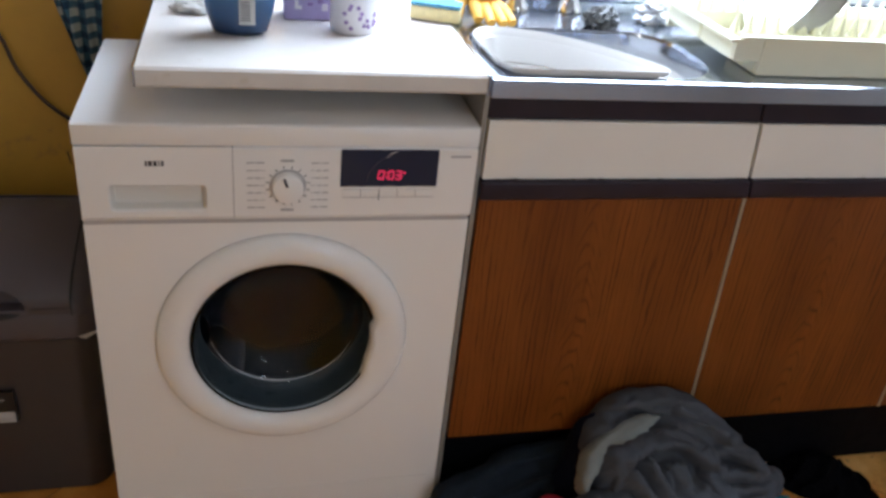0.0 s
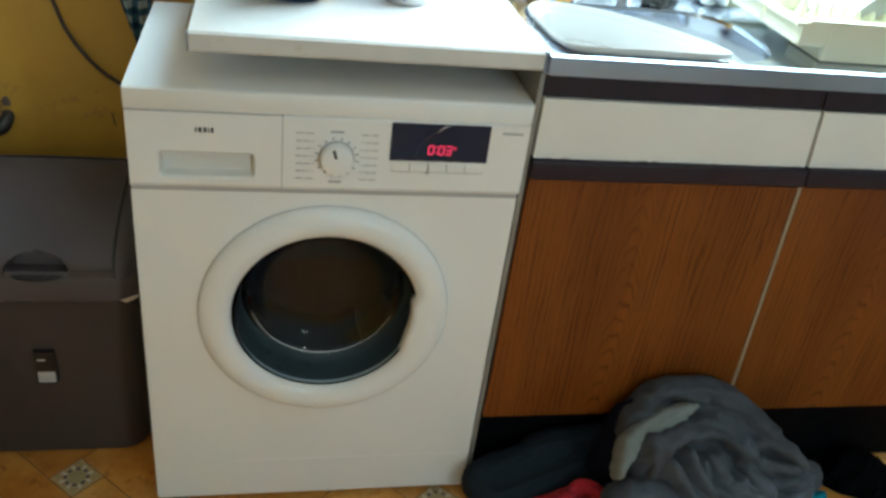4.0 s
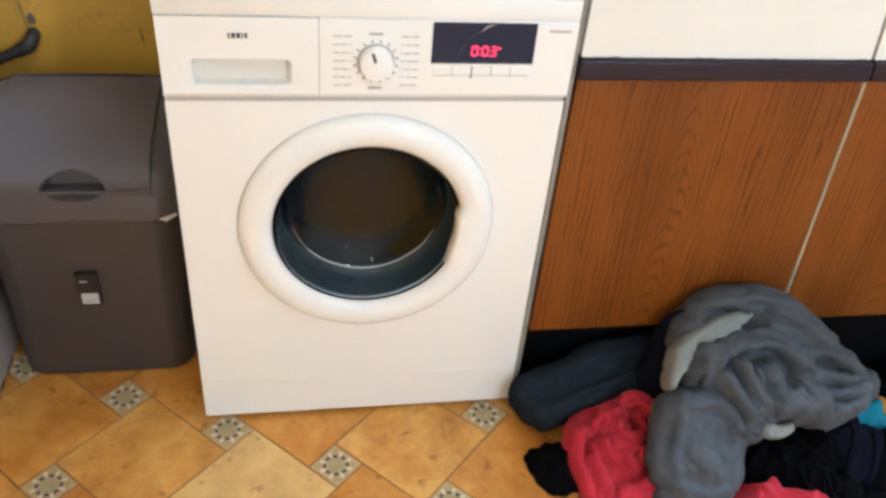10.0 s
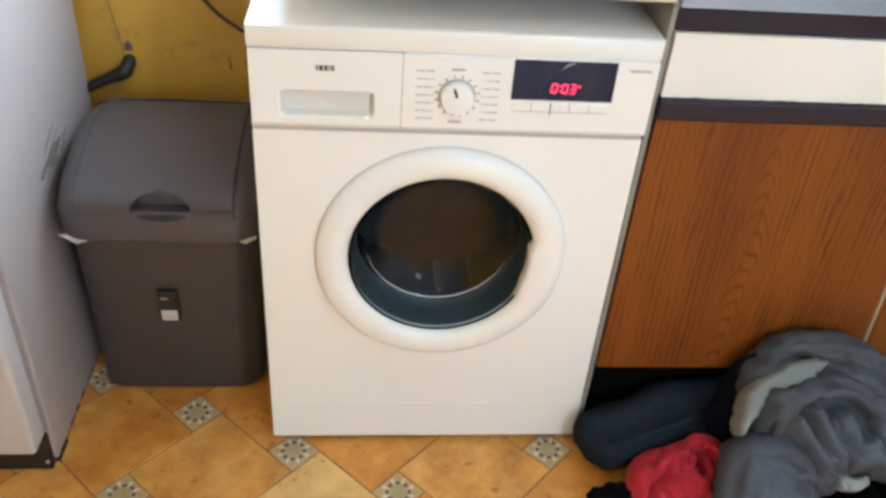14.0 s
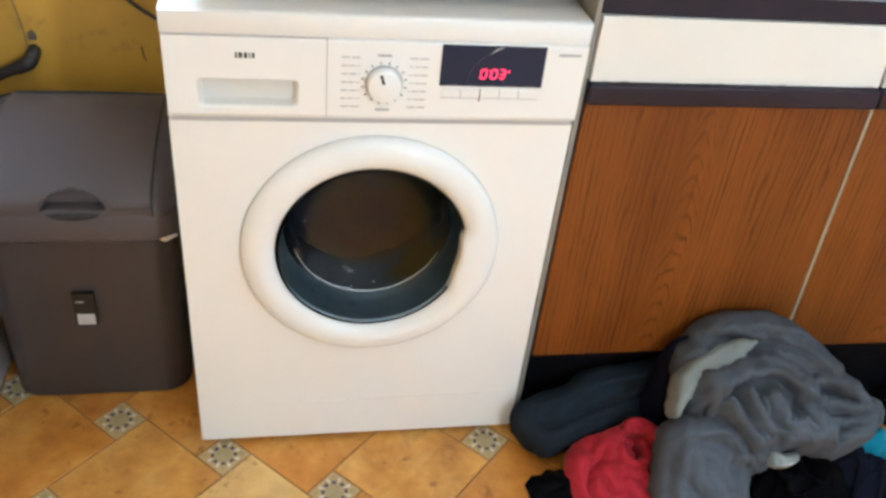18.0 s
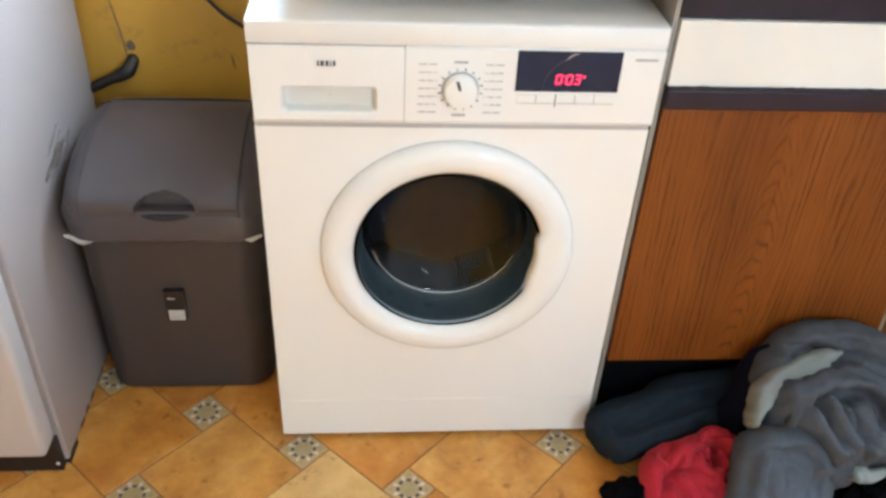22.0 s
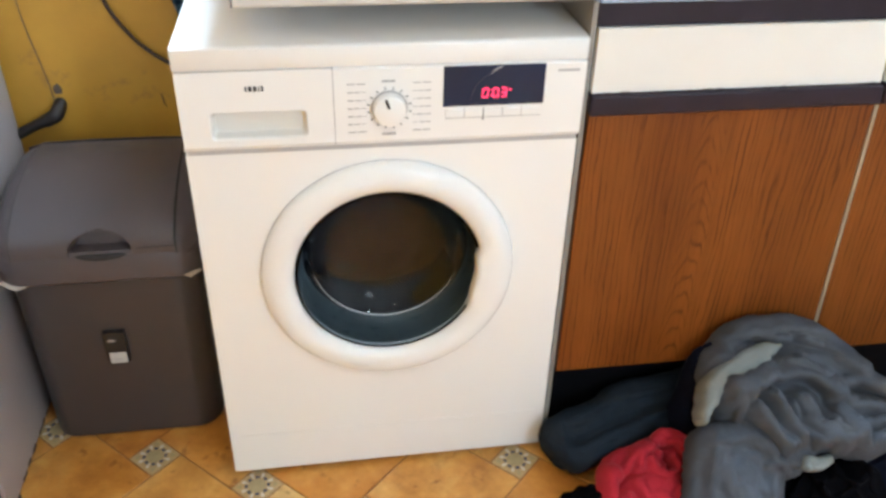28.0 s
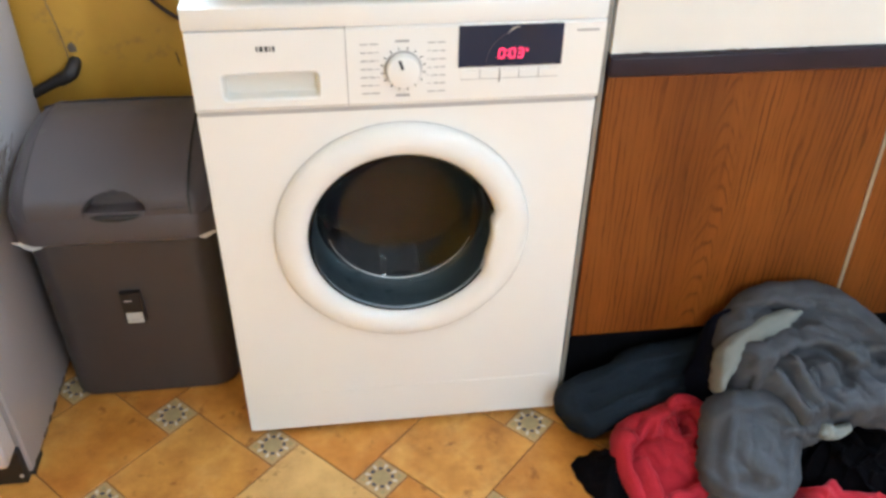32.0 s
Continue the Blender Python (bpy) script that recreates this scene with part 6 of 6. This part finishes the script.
cloth_part("fleece_body", settle(drape(*SPREAD, (0.30, 0.66), (-0.14, 0.28), [
    ([(0.425, -0.005), (0.432, 0.060), (0.452, 0.150)], 0.052, 0.034), ([(0.450, -0.022), (0.494, -0.030), (0.530, -0.006)], 0.036, 0.040), ([(0.490, 0.030), (0.495, 0.150)], 0.060, 0.036)],
    [([(0.388, 0.150), (0.372, 0.060), (0.378, 0.000), (0.406, -0.028)], 0.022, 0.020, 0.024),
     ([(0.432, 0.000), (0.448, -0.034), (0.482, -0.050)], 0.022, 0.012, 0.014), ([(0.410, -0.004), (0.421, -0.031), (0.449, -0.047)], 0.016, 0.011, 0.012),
     ([(0.479, -0.055), (0.505, -0.066), (0.531, -0.043), (0.548, -0.013), (0.531, 0.013)], 0.030, 0.015, 0.017),
     ([(0.466, -0.036), (0.472, -0.010), (0.495, 0.003), (0.525, 0.013)], 0.022, 0.013, 0.013),
     ([(0.415, 0.010), (0.457, 0.006), (0.498, 0.019), (0.535, 0.042)], 0.020, 0.050, 0.012),
     ([(0.421, 0.116), (0.412, 0.063), (0.414, 0.021)], 0.016, 0.012, 0.030),
     ([(0.430, 0.106), (0.473, 0.099), (0.530, 0.088)], 0.014, 0.040, 0.012),
     ([(0.440, -0.052), (0.456, -0.024), (0.450, 0.000)], 0.020, 0.007, 0.008), ([(0.484, -0.040), (0.494, -0.018), (0.486, 0.004)], 0.022, 0.007, 0.009),
     ([(0.512, -0.030), (0.520, -0.008), (0.508, 0.010)], 0.018, 0.006, 0.008), ([(0.500, 0.040), (0.515, 0.065), (0.512, 0.095)], 0.014, 0.010, 0.014)],
    33, edge=4.0, wrinkle=0.5, soften=2, gain=1.2, creases=(([(0.494, -0.030), (0.504, -0.014), (0.512, -0.005)], 0.030, 0.007), ([(0.400, -0.004), (0.396, 0.040), (0.404, 0.114)], 0.012, 0.006),
                              ([(0.460, -0.040), (0.452, -0.010)], 0.012, 0.004), ([(0.440, 0.092), (0.490, 0.088), (0.530, 0.078)], 0.010, 0.006))), SPREAD[2], 1.15, reach=6, stiff=0.4, seed=7), RED_CLOTH, red, closed=False)
cloth_part("fleece_hood", sash(SPREAD, [(0.470, -0.046), (0.495, -0.066), (0.526, -0.056), (0.549, -0.022), (0.545, 0.014)], (0.008, 0.013, 0.015, 0.014, 0.009), 0.052, 41, 0.012, 1, 0.004, 0.03, 0.006), RED_CLOTH, red, "rolled hood edge", 0.002, False)
red = garment("red_fleece", (0.72, -0.31, 0), "bright red fleece end showing under dark clothes")
cloth_part("fleece_body", heap((0.735, -0.315, 0), (0.105, 0.062), [(0.70, -0.30, 0.05, 0.04, 0.065), (0.78, -0.31, 0.05, 0.04, 0.055)], 32, -8, ((20, 0.05, 0.016), (90, 0.06, 0.012)), 10, 0.09, cells=(50, 160)), RED_CLOTH, red)
scarf = garment("black_scarf", (1.0, -0.27, 0), "black scarf spread at the edge of the pile")
cloth_part("scarf_body", heap((1.03, -0.250, 0), (0.150, 0.115), [(0.97, -0.25, 0.05, 0.05, 0.06), (1.05, -0.25, 0.06, 0.05, 0.05), (1.02, -0.19, 0.05, 0.04, 0.05)], 47, -15, ((40, 0.05, 0.015), (110, 0.06, 0.012)), 5, 0.12, cells=(50, 160)), BLACK_CLOTH, scarf)
cloth_part("scarf_fringe", heap((0.93, -0.325, 0), (0.075, 0.045), [(0.93, -0.32, 0.04, 0.03, 0.04)], 48, 10, ((80, 0.03, 0.01),), 5, 0.15, cells=(36, 120)), BLACK_CLOTH, scarf)
dark = garment("dark_shirt", (0.80, -0.25, 0), "black cotton shirt crumpled in the pile")
cloth_part("shirt_body", heap((0.815, -0.235, 0), (0.145, 0.078), [(0.75, -0.22, 0.06, 0.05, 0.10), (0.83, -0.22, 0.06, 0.05, 0.105), (0.80, -0.28, 0.06, 0.04, 0.065)], 41, -6, ((35, 0.06, 0.018), (110, 0.07, 0.014), (70, 0.035, 0.006)), 9, 0.13, cells=(60, 200)), BLACK_CLOTH, dark)
cloth_part("shirt_sleeve", heap((0.835, -0.285, 0), (0.085, 0.032), [(0.80, -0.28, 0.04, 0.025, 0.075), (0.87, -0.29, 0.04, 0.025, 0.06)], 46, -12, ((78, 0.03, 0.012), (20, 0.04, 0.008)), 8, 0.08, cells=(40, 140)), BLACK_CLOTH, dark)
cloth_part("shirt_tail", heap((0.715, -0.165, 0), (0.100, 0.080), [(0.715, -0.155, 0.09, 0.07, 0.105)], 49, 0, ((60, 0.05, 0.012),), 9, 0.10, cells=(40, 130)), BLACK_CLOTH, dark)
navy = garment("navy_shirt", (0.91, -0.22, 0), "dark navy shirt in the pile")
cloth_part("shirt_body", heap((0.915, -0.215, 0), (0.085, 0.075), [(0.90, -0.20, 0.05, 0.05, 0.115), (0.95, -0.23, 0.04, 0.04, 0.08)], 42, 20, ((80, 0.05, 0.018), (20, 0.06, 0.014)), 9, 0.10, cells=(50, 160)), NAVY_CLOTH, navy)
sock = garment("black_sock", (0.34, -0.17, 0), "black sock lying beside the red fleece")
cloth_part("sock_body", heap((0.352, -0.176, 0), (0.050, 0.062), [(0.360, -0.17, 0.04, 0.045, 0.042)], 43, 30, ((40, 0.035, 0.009),), 8, 0.14, cells=(30, 110)), BLACK_CLOTH, sock)
teal = garment("teal_shirt", (1.0, -0.14, 0), "teal blue cotton shirt half under the pile")
cloth_part("shirt_body", heap((1.010, -0.125, 0), (0.075, 0.060), [(1.000, -0.12, 0.06, 0.05, 0.075)], 44, 40, ((75, 0.06, 0.014), (20, 0.07, 0.01)), 9, 0.08, cells=(40, 130)), TEAL_CLOTH, teal)
tights = garment("black_tights", (1.1, -0.07, 0), "black tights lying on the tiles by the plinth")
cloth_part("tights_body", heap((1.205, -0.025, 0), (0.115, 0.075), [(1.20, -0.01, 0.06, 0.04, 0.06)], 45, -30, ((30, 0.04, 0.012), (100, 0.05, 0.01)), 8, 0.2, cells=(40, 150)), BLACK_CLOTH, tights)


# ---- floor tiles, last ----
A, B = 0.2121, 0.0707                      # tile and insert side
E1, E2 = Vector((0.70711, -0.70711)), Vector((0.70711, 0.70711))


def slab_mesh(name, side, gap, top, materials, tilt=0.0):
    h = side / 2 - gap
    bm = bmesh.new()
    rings = [[(sx * (h - i), sy * (h - i), z) for sx, sy in ((-1, -1), (1, -1), (1, 1), (-1, 1))] for i, z in ((0.0, -0.004), (0.0, top - 0.0012), (0.0012, top))]
    rings_mesh(rings, True, into=bm)
    return bm, materials


def insert_mesh():
    bm, _ = slab_mesh("insert", B, 0.0013, -0.0002, ())
    h = 0.0006

    def poly(points, index):
        vs = [bm.verts.new((x, y, h)) for x, y in points]
        low = [bm.verts.new((x, y, -0.001)) for x, y in points]
        f = bm.faces.new(vs)
        f.material_index = index
        for i in range(len(vs)):
            j = (i + 1) % len(vs)
            bm.faces.new((vs[j], vs[i], low[i], low[j])).material_index = index

    at = lambda r, d: (r * math.cos(radians(d)), r * math.sin(radians(d)))
    poly([at(0.0165, 22.5 + 45 * k) for k in range(8)], 1)
    for k in range(8):
        d = 45 * k
        poly([at(0.0180, d - 13), at(0.0240, d - 10), at(0.0240, d + 10), at(0.0180, d + 13)], 2)
        poly([at(0.0180, d + 22.5), at(0.0290, d + 15.5), at(0.0320, d + 22.5), at(0.0290, d + 29.5)], 3)
    for k in range(4):
        d = 45 + 90 * k
        poly([at(0.0300, d - 11), at(0.040, d), at(0.0300, d + 11)], 1)
    me = bpy.data.meshes.new("tile_insert")
    bm.to_mesh(me)
    bm.free()
    for m in (INSERT, INSERT_TAN, INSERT_BLUE, INSERT_WHITE):
        me.materials.append(m)
    return me


bm, _ = slab_mesh("tile", A, 0.0014, 0.0, ())
tile_me = bpy.data.meshes.new("floor_tile")
bm.to_mesh(tile_me)
bm.free()
tile_me.materials.append(TILE)
pale_me = tile_me.copy()
pale_me.materials[0] = TILE_PALE
insert_me = insert_mesh()
START = Vector((-0.258, -0.0265))           # middle of one insert
rnd = random.Random(2)
for i in range(-16, 17):
    for j in range(-16, 17):
        ins = START + E1 * (A * i - B * j) + E2 * (B * i + A * j)
        big = ins - E1 * (A / 2 + B / 2) + E2 * (A / 2 - B / 2)
        for me, name, mid, half in ((insert_me, "tile_insert", ins, 0.05), (tile_me, "floor_tile", big, 0.15)):
            if X0 + 0.03 < mid.x < X1 - 0.03 and Y0 + 0.03 < mid.y < Y1 - 0.03:
                pale = me is tile_me and (mid - Vector((-0.211, -0.144))).length < 0.10
                ob = new(name, pale_me if pale else me)
                ob.parent = floor
                ob.location = (mid.x, mid.y, rnd.uniform(-0.0006, 0.0))
                ob.rotation_euler = (0, 0, radians(-45) + (math.pi / 2) * rnd.randrange(4))

# splashback tiles behind the sink
wall = bpy.data.objects["wall_north"]
me = bpy.data.meshes.new("wall_tile")
bm = box(-0.0735, 0.0735, -0.006, -0.0002, -0.0135, 0.0135, 0.0016, 1)
bm.to_mesh(me)
bm.free()
me.materials.append(GLAZED)
for k in range(13):
    ob = new("wall_tile", me)
    ob.parent, ob.location = wall, (-0.13 + 0.15 * k, Y1, 0.9445)


# ---- what moves ----
def motions():
    """The drum turns slowly and evenly behind its dark glass."""
    base = DRUM.location.copy()
    walk(DRUM, [(t * 0.5, Matrix.Translation(base) @ Matrix.Rotation(radians(37.0 * t), 4, "Y")) for t in range(65)])


motions()
